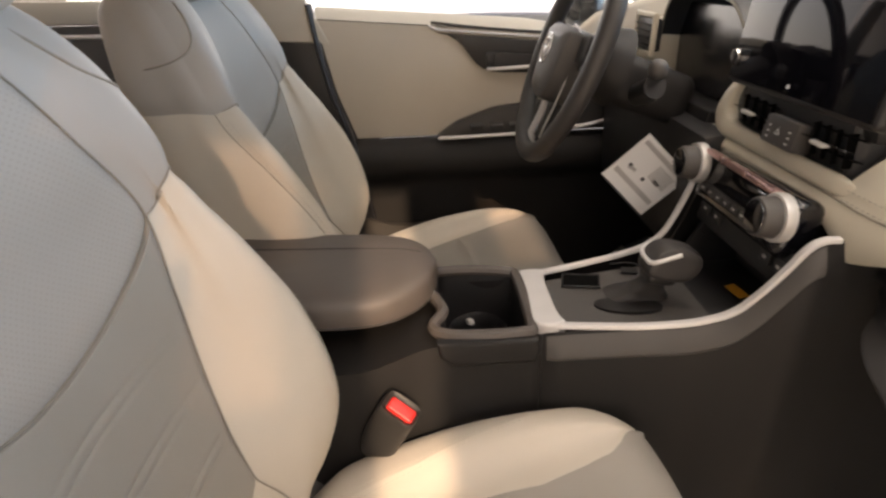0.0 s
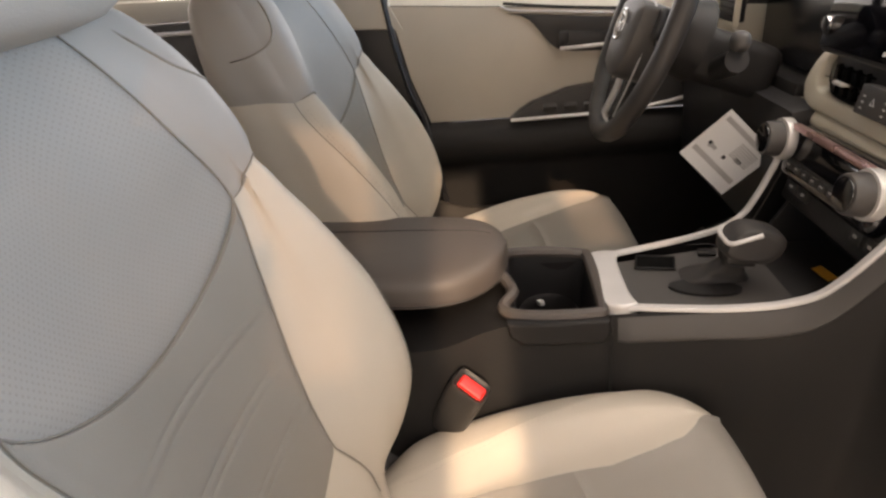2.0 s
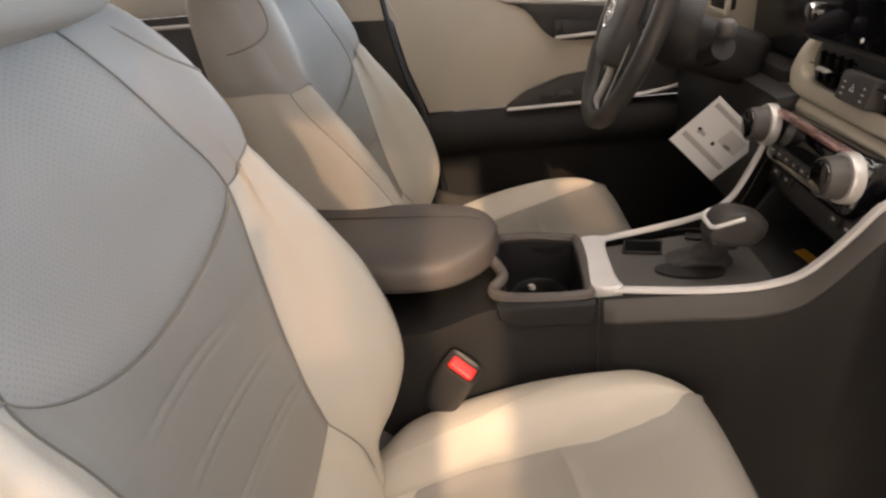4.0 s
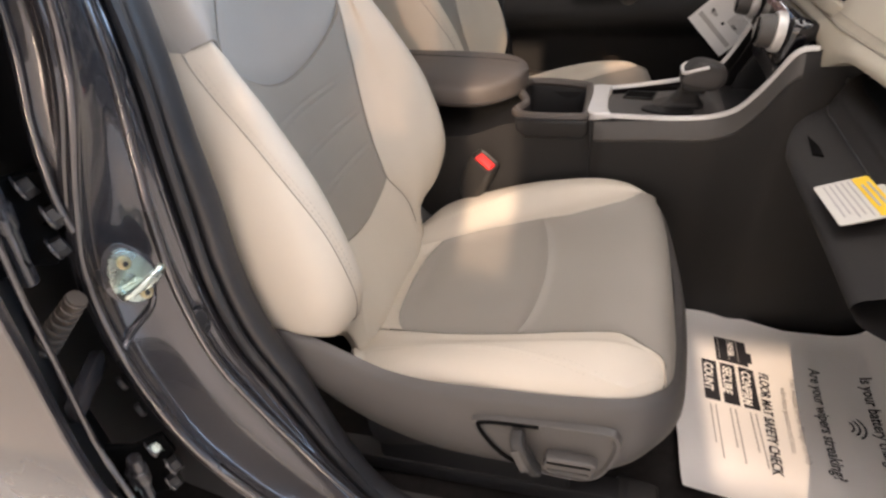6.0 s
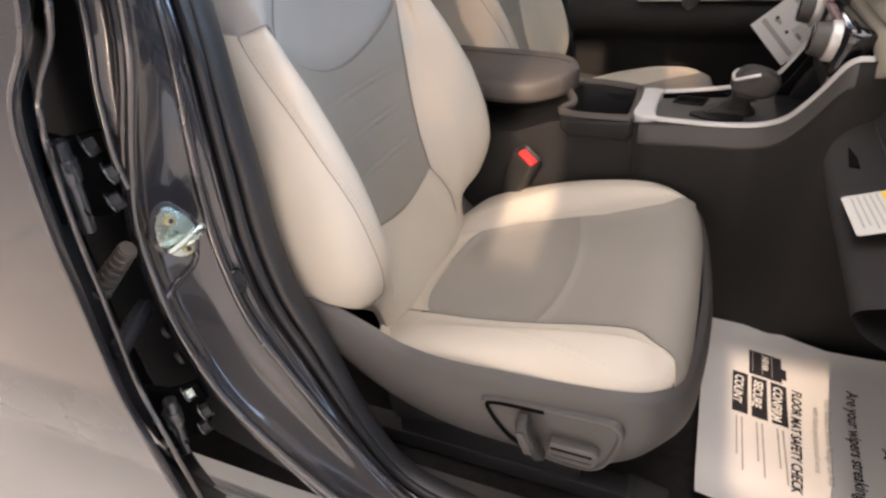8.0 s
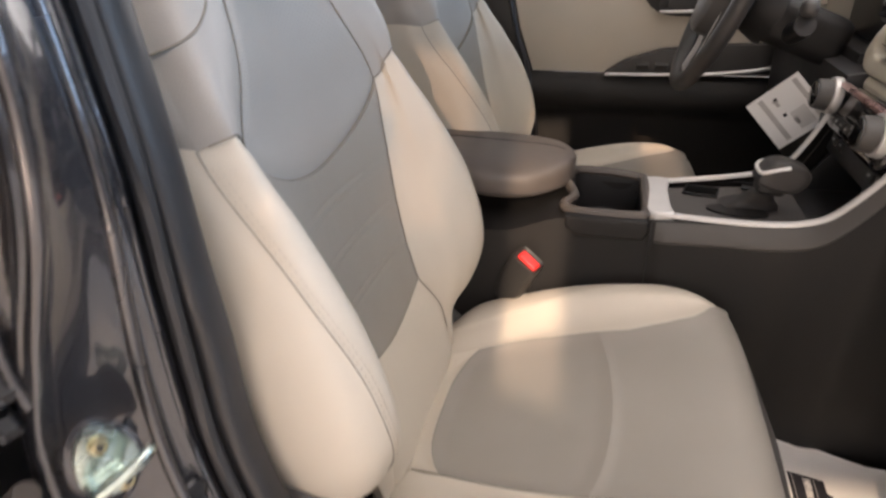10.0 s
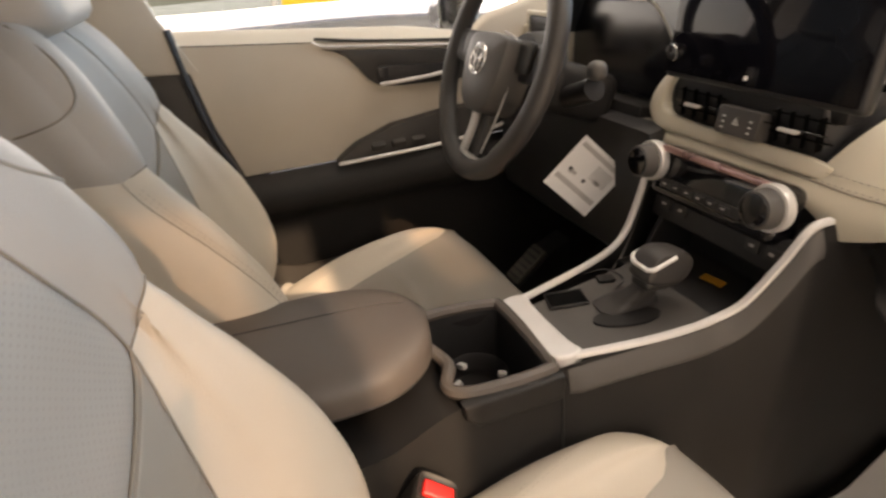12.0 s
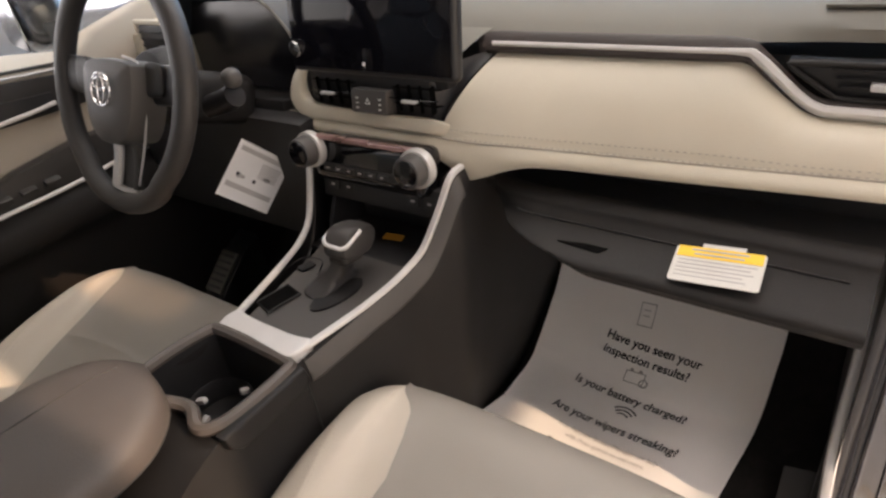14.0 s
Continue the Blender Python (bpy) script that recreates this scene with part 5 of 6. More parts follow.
def frame_strip(u, v):
    i = u * (len(WS) - 1)
    k = min(int(i), len(WS) - 2)
    p = WS[k].lerp(WS[k + 1], i - k)
    d = (WS[k + 1] - WS[k]).normalized()
    out = Vector((d.z, 0, -d.x)).normalized()      # away from the opening
    if out.dot(Vector((0.2, 0, 0.85)) - Vector((p.x, 0, p.z))) > 0:
        out = -out
    j = v * (len(OFF) - 1)
    a, c = cat([(q, *o) for q, o in enumerate(OFF)], j)
    return p + out * (-a) + Vector((0, c, 0))


b = grid(frame_strip, 80, 44)
bmesh.ops.recalc_face_normals(b, faces=b.faces)
part("door_frame", b, JAMB, body, "glossy dark grey painted door frame")
for v_, r_ in ((3.2 / 13, 0.005), (8.2 / 13, 0.006), (5.8 / 13, 0.0025)):
    part("frame_ridge", tube([frame_strip(i / 80, v_) for i in range(70)], r_, 8), JAMB, body)
# centre pillar and rear sill: the inner seal edge, the inner bead and the outer bead, from the roof down and forward along the sill
EDGE_S = spline([(-0.25, 0.205, 1.36), (-0.225, 0.195, 1.20), (-0.207, 0.187, 1.085), (-0.199, 0.185, 1.0), (-0.192, 0.185, 0.92), (-0.190, 0.185, 0.84), (-0.176, 0.185, 0.755), (-0.146, 0.185, 0.677), (-0.112, 0.185, 0.56), (-0.055, 0.183, 0.462), (0.05, 0.178, 0.432), (0.20, 0.172, 0.424)], 8)
BEAD_R = spline([(-0.235, 0.140, 1.36), (-0.200, 0.122, 1.20), (-0.188, 0.115, 1.09), (-0.198, 0.115, 1.0), (-0.207, 0.115, 0.92), (-0.206, 0.115, 0.84), (-0.190, 0.115, 0.757), (-0.152, 0.115, 0.685), (-0.075, 0.115, 0.57), (-0.010, 0.115, 0.497), (0.07, 0.114, 0.458), (0.20, 0.112, 0.446)], 8)
BEAD_P = spline([(-0.195, 0.085, 1.36), (-0.160, 0.060, 1.20), (-0.168, 0.055, 1.10), (-0.210, 0.055, 1.0), (-0.238, 0.055, 0.925), (-0.246, 0.055, 0.85), (-0.236, 0.055, 0.765), (-0.197, 0.055, 0.668), (-0.105, 0.055, 0.57), (-0.020, 0.055, 0.508), (0.07, 0.056, 0.468), (0.20, 0.058, 0.452)], 8)


def pillar(u, v):
    """Across the sheet: seal seat, step, inner bead, hollow face, outer bead and the return behind it."""
    i = u * (len(EDGE_S) - 1)
    k = min(int(i), len(EDGE_S) - 2)
    s_, r_, p_ = [q[k].lerp(q[k + 1], i - k) for q in (EDGE_S, BEAD_R, BEAD_P)]
    away = (p_ - s_).normalized()
    d = (BEAD_P[k + 1] - BEAD_P[k]).normalized()
    n = d.cross(away).normalized()
    n = n if n.x > 0 else -n
    back_ = Vector((-0.05, 0.02, 0.0)) if k < 64 else Vector((-0.03, 0.03, -0.05))
    rows_ = [(0.0, s_), (0.10, s_.lerp(r_, 0.35) - n * 0.010), (0.22, s_.lerp(r_, 0.66) - n * 0.004), (0.32, s_.lerp(r_, 0.84) - n * 0.010), (0.40, r_), (0.44, r_ - n * 0.003 + away * 0.008), (0.52, r_.lerp(p_, 0.35) - n * 0.008), (0.66, r_.lerp(p_, 0.75) - n * 0.007), (0.74, p_ - away * 0.006), (0.78, p_), (0.83, p_ + away * 0.006 - n * 0.008), (0.92, p_ + back_ * 0.7), (1.0, p_ + back_ * 2.4 + Vector((0, 0.03, 0)))]
    return Vector(cat([(q, *w) for q, w in rows_], v))


b = grid(pillar, 110, 60)
bmesh.ops.recalc_face_normals(b, faces=b.faces)
part("pillar_sheet", b, JAMB, body, "glossy dark grey painted centre pillar")
# black sheet added to keep the gap between pillar and rear door dark
part("pillar_gap_shade", grid(lambda u, v: BEAD_P[int(u * 70)] + Vector((-0.035 - 0.45 * v, 0.014 + 0.07 * v, 0)), 35, 6), BLACK, body, "black sheet added to darken the gap behind the pillar")
# outer fold of the pillar, which runs into the outer bead above the striker
FOLD = spline([(-0.218, 0.075, 1.36), (-0.186, 0.049, 1.21), (-0.189, 0.045, 1.153), (-0.198, 0.045, 1.108), (-0.211, 0.045, 1.066), (-0.218, 0.045, 1.03), (-0.224, 0.046, 0.995), (-0.226, 0.050, 0.962)], 6)


def fold_web(u, v):
    p = FOLD[min(int(u * (len(FOLD) - 1)), len(FOLD) - 1)]
    q = min(BEAD_P, key=lambda w: abs(w.z - p.z))
    return p.lerp(Vector((q.x, q.y, p.z)), v) + Vector((-0.006, 0.006, 0)) * math.sin(math.pi * v)


b = grid(fold_web, 40, 8)
bmesh.ops.recalc_face_normals(b, faces=b.faces)
part("pillar_web", b, JAMB, body)
# ridges take the lighter PAINT, which puts brighter highlights along the beads
part("frame_ridge", tube(FOLD, 0.0042, 10), PAINT, body)
for curve_, r_ in ((BEAD_R, 0.0052), (BEAD_P, 0.0056)):
    part("frame_ridge", tube(curve_, r_, 10), PAINT, body)
part("frame_ridge", tube([pillar(i / 60, 0.22) for i in range(4, 57)], 0.0022, 8), PAINT, body)
seal = [EDGE_S[i].lerp(BEAD_R[i], 0.12) + Vector((0.004, 0, 0.002)) for i in range(len(EDGE_S))]
part("weatherstrip", sweep(seal, round_profile(0.024, 0.034, 14, 2.4), (0, -1, 0.02)), RUBBER, body, "black rubber door seal")
part("weatherstrip_lip", tube([EDGE_S[i].lerp(BEAD_R[i], 0.48) + Vector((0.003, 0, 0.001)) for i in range(len(EDGE_S))], 0.0065, 8), RUBBER, body)
# pressed crease below the striker, vent holes above it
part("pillar_crease", tube(spline([pillar(0.494, 0.765), pillar(0.478, 0.66) + Vector((0.002, 0, 0)), pillar(0.455, 0.53) + Vector((0.002, 0, 0)), pillar(0.425, 0.48)], 6), 0.0035, 8), PAINT, body)
for u_, v_ in ((0.395, 0.47), (0.395, 0.70)):
    part("pillar_hole", cyl(0.0065, 0.004, basis(pillar(u_, v_) + Vector((0.001, -0.001, 0)), (0.25, 1, 0.0), (-0.12, 0, 1)) @ Matrix.Diagonal((0.6, 1.4, 1, 1)), n=20, bevel=0.001), RUBBER, body)
# striker on the pillar
SB = basis((-0.202, 0.067, 0.906), (0.55, 1, 0.0), (-0.05, 0, 1)) @ Matrix.Diagonal((0.76, 0.82, 0.85, 1))
hx = spline([(-0.026, -0.010, 0), (-0.012, -0.030, 0), (0.006, -0.034, 0), (0.024, -0.014, 0), (0.020, 0.012, 0), (0.002, 0.034, 0), (-0.014, 0.032, 0), (-0.024, 0.014, 0)], 3, True)
stp = part("striker_plate", prism([(p.x, p.y) for p in hx], "z", -0.003, 0.003, 0.002, m=SB), ZINC, body, "zinc plated door striker")
part("plate_shadow", prism([(p.x * 1.22, p.y * 1.18) for p in hx], "z", -0.006, -0.0035, 0.001, m=SB), JAMB, stp)
part("striker_loop", sweep(spline([SB @ Vector(p) for p in ((-0.020, -0.012, 0.002), (-0.020, -0.012, 0.016), (-0.014, -0.010, 0.021), (0.008, 0.000, 0.026), (0.024, 0.007, 0.026), (0.027, 0.004, 0.022), (0.012, -0.010, 0.016), (0.004, -0.014, 0.010), (0.004, -0.014, 0.002))], 5), round_profile(0.0078, 0.0078, 10), (0, 0, 1)), ZINC, stp, "bent steel striker loop")
part("striker_arm", box((0.030, 0.010, 0.010), SB @ pose(-0.006, -0.012, 0.007, 0, 0, 8), 0.003), ZINC, stp)
for px, py in ((-0.004, 0.020), (0.006, -0.024)):
    part("striker_bolt", cyl(0.0085, 0.007, SB @ pose(px, py, 0.005), 0.0075, n=20, bevel=0.002), BRASS, stp, "yellow zinc bolt head")
    part("bolt_socket", cyl(0.0035, 0.002, SB @ pose(px, py, 0.0082), n=6), DARK, stp)
PG = basis(pillar(0.495, 0.325) + Vector((0.002, -0.002, 0)), (0.35, 1, 0.0), (0.1, 0, 1))
plug = part("frame_plug", cyl(0.0125, 0.006, PG @ Matrix.Diagonal((0.75, 1.1, 1, 1)), n=24, bevel=0.002), RUBBER, body, "round rubber plug")
part("plug_button", cyl(0.005, 0.004, PG @ pose(0.004, -0.012, 0.004), n=16, bevel=0.001), RUBBER, plug)
part("plug_rim", sweep([PG @ Vector((0.011 * math.cos(i * math.pi / 10), 0.0155 * math.sin(i * math.pi / 10), 0.003)) for i in range(20)], round_profile(0.002, 0.002, 6), PG.to_3x3() @ Vector((0, 0, 1)), True), JAMB, plug)

# rear door: outer skin, hem and hinges
rd = thing("rear_door", (-0.75, -0.02, 0.6), "closed dark grey metallic rear car door", "car door")
EDGE = spline([(-0.150, -0.005, 1.30), (-0.172, -0.018, 1.14), (-0.214, -0.028, 1.068), (-0.226, -0.034, 0.97), (-0.231, -0.035, 0.88), (-0.238, -0.035, 0.765), (-0.232, -0.034, 0.684), (-0.230, -0.030, 0.60), (-0.225, -0.02, 0.45), (-0.22, 0.0, 0.33)], 6)


def skin(u, v):
    i = v * (len(EDGE) - 1)
    k = min(int(i), len(EDGE) - 2)
    p = EDGE[k].lerp(EDGE[k + 1], i - k)
    return Vector((p.x - 1.0 * u, p.y - 0.03 * math.sin(math.pi * min(1, u * 1.2)) * min(1, max(0, (p.z - 0.45) / 0.4)) + 0.10 * max(0, (0.80 - p.z) / 0.4) ** 2, p.z))


b = grid(skin, 24, 48)
bmesh.ops.recalc_face_normals(b, faces=b.faces)
part("door_skin", b, PAINT, rd, "glossy grey outer skin")
part("door_hem", sweep(EDGE, round_profile(0.006, 0.010, 8, 3), (0, -1, 0)), PAINT, rd)
part("door_hem_bead", tube([p + Vector((0.006, 0.016, 0)) for p in EDGE], 0.0030, 8), PAINT, rd)
part("door_inner_face", grid(lambda u, v: EDGE[int(v * (len(EDGE) - 1))] + Vector((-0.010 - 0.12 * u, 0.01 + 0.10 * u, 0)), 6, 48), BLACK, rd)
for hz_ in (0.975, 0.650):
    hg = part("hinge_leaf", prism([(-0.036, -0.040), (0.014, -0.046), (0.030, -0.020), (0.014, -0.004), (0.030, 0.016), (0.022, 0.046), (-0.010, 0.040), (-0.036, 0.052)], "z", -0.005, 0.005, 0.003, m=basis((-0.262, 0.040, hz_), (0.7, 0.6, -0.1), (0.08, 0, 1))), VOID, rd, "black painted door hinge")
    part("hinge_pin", cyl(0.008, 0.095, pose(-0.252, 0.016, hz_, 0, 6, 0), n=16, bevel=0.002), JAMB, hg)
    part("hinge_arm", sweep(spline([(-0.252, 0.016, hz_ - 0.006), (-0.268, 0.004, hz_ - 0.010), (-0.292, -0.004, hz_ - 0.012)], 5), round_profile(0.012, 0.050, 10, 4), (0, 0, 1)), VOID, hg)
    part("hinge_knuckle", cyl(0.012, 0.024, pose(-0.252, 0.016, hz_ + 0.018, 0, 6, 0), n=18, bevel=0.003), JAMB, hg)
    for dz, dxx in ((-0.028, 0.004), (0.004, 0.016), (0.030, 0.0)):
        part("hinge_bolt", cyl(0.0095, 0.012, pose(-0.248 + dxx, 0.046, hz_ + dz, 0, 74, 50), n=6, bevel=0.001), ZINC if dz > 0.01 and hz_ < 0.8 else BLACK, hg)
        part("bolt_washer", cyl(0.0125, 0.003, pose(-0.252 + dxx, 0.043, hz_ + dz, 0, 74, 50), n=20, bevel=0.001), JAMB, hg)
part("check_strap", box((0.014, 0.080, 0.022), pose(-0.262, 0.02, 0.800, 0, 8, 24), 0.004), JAMB, rd, "black door check strap")
part("hinge_rod", cyl(0.006, 0.045, pose(-0.262, 0.004, 0.632, 60, 20, 0), n=14, bevel=0.001), ZINC, rd, "bare steel hinge pin")
for bx, bz in ((-0.275, 0.755), (-0.268, 0.715)):
    part("panel_plug", cyl(0.009, 0.006, pose(bx, 0.065, bz, 0, 72, 48), n=20, bevel=0.002), RUBBER, rd)
BOOT_A, BOOT_B = Vector((-0.292, 0.020, 0.842)), Vector((-0.240, 0.036, 0.898))
part("wiring_boot", tube(spline([BOOT_A, BOOT_A.lerp(BOOT_B, 0.5) + Vector((0, 0, 0.002)), BOOT_B], 10), 0.009, 12), BOOTM, rd, "ribbed rubber wiring boot")
for q in range(8):
    part("boot_rib", cyl(0.0130 - 0.0004 * q, 0.0045, Matrix.Translation(BOOT_A.lerp(BOOT_B, (q + 0.5) / 8)) @ (BOOT_B - BOOT_A).to_track_quat("Z", "Y").to_matrix().to_4x4(), n=16, bevel=0.001), BOOTM, rd)

# trim inside the opening: sill plate and kick panel
part("sill_plate", grid(lambda u, v: Vector((-0.16 + 0.78 * u, 0.152 + 0.055 * v, 0.452 + 0.10 * max(0, (0.10 - u) / 0.10) ** 2 - 0.014 * v)), 30, 8), GREYPL, body, "black plastic sill plate")
part("kick_panel", grid(lambda u, v: Vector((0.515 + 0.18 * v + (0.44 - 0.1 * v) * u, 0.150 + 0.02 * u, 0.42 + 0.58 * v)), 10, 16), GREYPL, body)
# silver colour stands in for the sky's reflection on the frame edge
part("seal_glint", sweep(spline([(0.44, 0.145, 0.42), (0.50, 0.148, 0.455), (0.571, 0.156, 0.551), (0.649, 0.157, 0.692), (0.712, 0.162, 0.814), (0.76, 0.163, 0.93)], 8), round_profile(0.020, 0.016, 10, 3), (0, 1, 0.02)), SILVER, body, "edge strip of the door opening with its reflection painted silver")
# outside mirror on the driver's door
mr = thing("side_mirror", (0.43, 1.72, 1.05), "dark grey outside mirror on the driver door", "car mirror")
part("mirror_housing", superblob((0.47, 1.73, 1.145), (0.11, 0.22, 0.15), 3.6, Matrix.Rotation(radians(-12), 4, "Z"), 20), PAINT, mr)
part("mirror_glass", box((0.004, 0.185, 0.118), pose(0.4155, 1.722, 1.147, 0, 0, -12), 0.0018), CHROME, mr, "mirror glass")
part("mirror_foot", box((0.06, 0.12, 0.03), pose(0.48, 1.62, 1.075), 0.012, 3), BLACK, mr)
fd = thing("front_door", (0.72, -0.02, 0.3), "open front passenger door with a grey inner panel", "car door")
FDM = pose(0.80, -0.03, 0.0, 0, 0, 267)
part("front_door_panel", box((1.02, 0.09, 0.72), FDM @ pose(0.51, 0, 0.72), 0.03, 3), GREY, fd)
part("front_door_pocket", box((0.62, 0.03, 0.16), FDM @ pose(0.44, -0.055, 0.50), 0.02, 3), CHAR, fd)
part("front_door_switch", box((0.05, 0.02, 0.03), FDM @ pose(0.30, -0.05, 0.80), 0.006), BLACK, fd)
part("front_door_skin", box((1.04, 0.03, 0.80), FDM @ pose(0.51, 0.062, 0.70), 0.012, 2), PAINT, fd)
part("pillar_trim", grid(lambda u, v: Vector((-0.20 - 0.25 * u - 0.03 * v, 0.165 + 0.02 * u, 0.42 + 0.95 * v)), 8, 16), BEIGE, body)

# driver's door
dd = thing("driver_door", (0.15, 1.52, 0.6), "closed driver door with beige panel, silver trim and dark armrest", "car door")


def belt(x):
    return 1.128 - 0.088 * (x + 0.168) - 0.035 * max(0.0, (x - 0.30) / 0.35)


def rear_x(z):
    return float(np.interp(z, [0.40, 0.863, 0.97, 1.13], [-0.03, -0.103, -0.137, -0.168]))


def dpanel(u, v):
    z = 0.860 + (belt(-0.17 + 0.84 * u) - 0.860) * v
    x = rear_x(z) + (0.66 - rear_x(z)) * u
    z = 0.860 + (belt(x) - 0.860) * v
    y = 1.503 + 0.012 * math.cos(v * math.pi) * 0.6 + 0.006 * (1 - v)
    return Vector((x, y - 0.006 * math.sin(math.pi * v), z))


b = grid(dpanel, 50, 24)
bmesh.ops.recalc_face_normals(b, faces=b.faces)
part("door_panel", b, LIGHT, dd, "beige leather door panel")
part("belt_cap", grid(lambda u, v: Vector((-0.172 + 0.84 * u, 1.500 + 0.075 * v, belt(-0.172 + 0.84 * u) + 0.026 * math.sin(min(1, v * 1.3) * math.pi * 0.5) - 0.004 * v)), 40, 8), BEIGE, dd, "beige top of the door")
part("sail_trim", prism([(0.395, 1.062), (0.40, 1.090), (0.44, 1.122), (0.56, 1.150), (0.66, 1.150), (0.66, 1.05), (0.50, 1.04)], "y", 1.455, 1.498, 0.010, 3), BEIGE, dd, "beige corner trim of the door")
part("belt_gap", tube([Vector((-0.17 + 0.83 * i / 30, 1.499, belt(-0.17 + 0.83 * i / 30))) for i in range(31)], 0.0022, 6), DARK, dd)
HP = [(0.089, 1.093), (0.115, 1.087), (0.136, 1.075), (0.150, 1.060), (0.164, 1.041), (0.178, 1.024), (0.194, 1.012), (0.214, 1.005), (0.24, 1.002), (0.30, 1.000), (0.46, 0.995), (0.46, 1.056), (0.373, 1.062)]
part("handle_recess", prism(HP, "y", 1.488, 1.498, 0.004), DARK, dd, "dark insert behind the door handle")
part("upper_trim_line", tube(spline([(0.074, 1.493, 1.108), (0.10, 1.492, 1.098), (0.20, 1.490, 1.088), (0.38, 1.488, 1.070), (0.47, 1.488, 1.060)], 5), 0.0030, 8), SILVER, dd, "slim silver trim line")
part("upper_trim_shadow", tube(spline([(0.080, 1.493, 1.114), (0.20, 1.490, 1.098), (0.38, 1.488, 1.080), (0.47, 1.488, 1.070)], 5), 0.0032, 8), DARK, dd)
hd = part("door_handle", sweep(spline([(0.200, 1.482, 1.012), (0.24, 1.474, 1.014), (0.30, 1.470, 1.017), (0.335, 1.472, 1.020)], 5), round_profile(0.008, 0.008, 10, 3), (0, 1, 0)), SILVER, dd, "chrome inner door handle")
part("handle_cup", box((0.14, 0.006, 0.035), pose(0.27, 1.486, 1.026, 0, 5, 0), 0.008), BLACK, hd)
part("lock_button", box((0.022, 0.010, 0.026), pose(0.208, 1.484, 1.034), 0.004), BLACK, dd)
SWP = [(0.086, 0.868), (0.110, 0.885), (0.133, 0.899), (0.213, 0.926), (0.33, 0.940), (0.50, 0.945), (0.50, 0.872)]
part("switch_panel", prism(SWP, "y", 1.468, 1.500, 0.005), DARK, dd, "black window switch panel")
for i in range(3):
    part("window_switch", box((0.030, 0.018, 0.014), pose(0.175 + 0.045 * i, 1.466, 0.889, 20, 0, 0), 0.004), DARK, dd)
part("armrest_trim", tube(spline([(0.086, 1.462, 0.866), (0.15, 1.458, 0.868), (0.30, 1.452, 0.873), (0.42, 1.455, 0.884), (0.50, 1.462, 0.90)], 5), 0.0042, 8), SILVER, dd, "silver line over the armrest")


def dlow(u, v):
    z = 0.862 - 0.48 * v
    x = rear_x(z) + (1.07 - rear_x(z)) * u
    y = float(cat([(0, 1.498), (0.03, 1.470), (0.10, 1.458), (0.17, 1.470), (0.22, 1.500), (0.6, 1.505), (1.0, 1.50)], v)[0])
    return Vector((x, y, z))


b = grid(dlow, 40, 40)
bmesh.ops.recalc_face_normals(b, faces=b.faces)
part("lower_door", b, LID, dd, "black lower door with armrest")
part("door_seal", sweep(spline([(rear_x(z) - 0.012, 1.50, z) for z in (1.16, 1.05, 0.95, 0.863, 0.7, 0.5)], 5), round_profile(0.016, 0.03, 8), (0, -1, 0)), RUBBER, dd)
gp = part("window_pane", grid(lambda u, v: Vector((-0.20 + 0.95 * u, 1.565 - 0.12 * v, belt(-0.2 + 0.95 * u) + 0.01 + 0.42 * v)), 4, 4), GLASS, dd, "clear side window")
gp.visible_shadow = False
# driver's side pillar trims and the rear door behind it
part("pillar_lower_trim", prism([(-0.30, 0.42), (-0.05, 0.42), (-0.05, 0.86), (-0.09, 0.97), (-0.120, 1.075), (-0.29, 1.085)], "y", 1.535, 1.56, 0.008), BLACK, body, "black lower pillar trim")
part("pillar_upper_trim", prism([(-0.29, 1.088), (-0.14, 1.078), (-0.19, 1.18), (-0.27, 1.42), (-0.36, 1.42)], "y", 1.49, 1.52, 0.010), BEIGE, body, "beige upper pillar trim")
rr = thing("rear_door_inside", (-0.8, 1.52, 0.6), "rear door panel beyond the driver seat, beige over black", "car door")
part("rear_upper_panel", prism([(-1.4, 1.15), (-0.33, 1.128), (-0.33, 1.17), (-1.4, 1.21)], "y", 1.50, 1.54, 0.010), BEIGE, rr)
part("rear_lower_panel", prism([(-1.4, 0.45), (-0.33, 0.45), (-0.33, 1.125), (-1.4, 1.147)], "y", 1.505, 1.535, 0.006), BLACK, rr)
part("rear_trim_line", tube([(-1.35, 1.498, 1.125), (-0.34, 1.498, 1.105)], 0.005, 8), SILVER, rr)

# roof, windscreen frame and rear closure keep the cabin's shade
part("roof_lining", box((1.9, 1.20, 0.05), pose(-0.62, 0.82, 1.60), 0.02), BEIGE, body, "beige roof lining")
part("windscreen", grid(lambda u, v: Vector((1.08 - 0.75 * v, 0.16 + 1.32 * u + 0.10 * v * (0.5 - u) * 2, 1.12 + 0.46 * v + 0.02 * math.sin(math.pi * u))), 8, 6), GLASS, body, "clear windscreen").visible_shadow = False
for y0, y1 in ((0.10, 0.26), (1.54, 1.38)):
    part("front_pillar", sweep([(1.10, y0, 1.08), (0.72, y0 * 0.6 + y1 * 0.4, 1.33), (0.33, y1, 1.58)], round_profile(0.07, 0.05, 10, 3), (0, 0, 1)), BEIGE, body)
part("bulkhead", box((0.03, 1.46, 0.75), pose(1.08, 0.82, 0.75), 0.01), BLACK, body)
part("tailgate_lining", box((0.03, 1.4, 0.8), pose(-1.62, 0.82, 0.8), 0.01), BLACK, body)

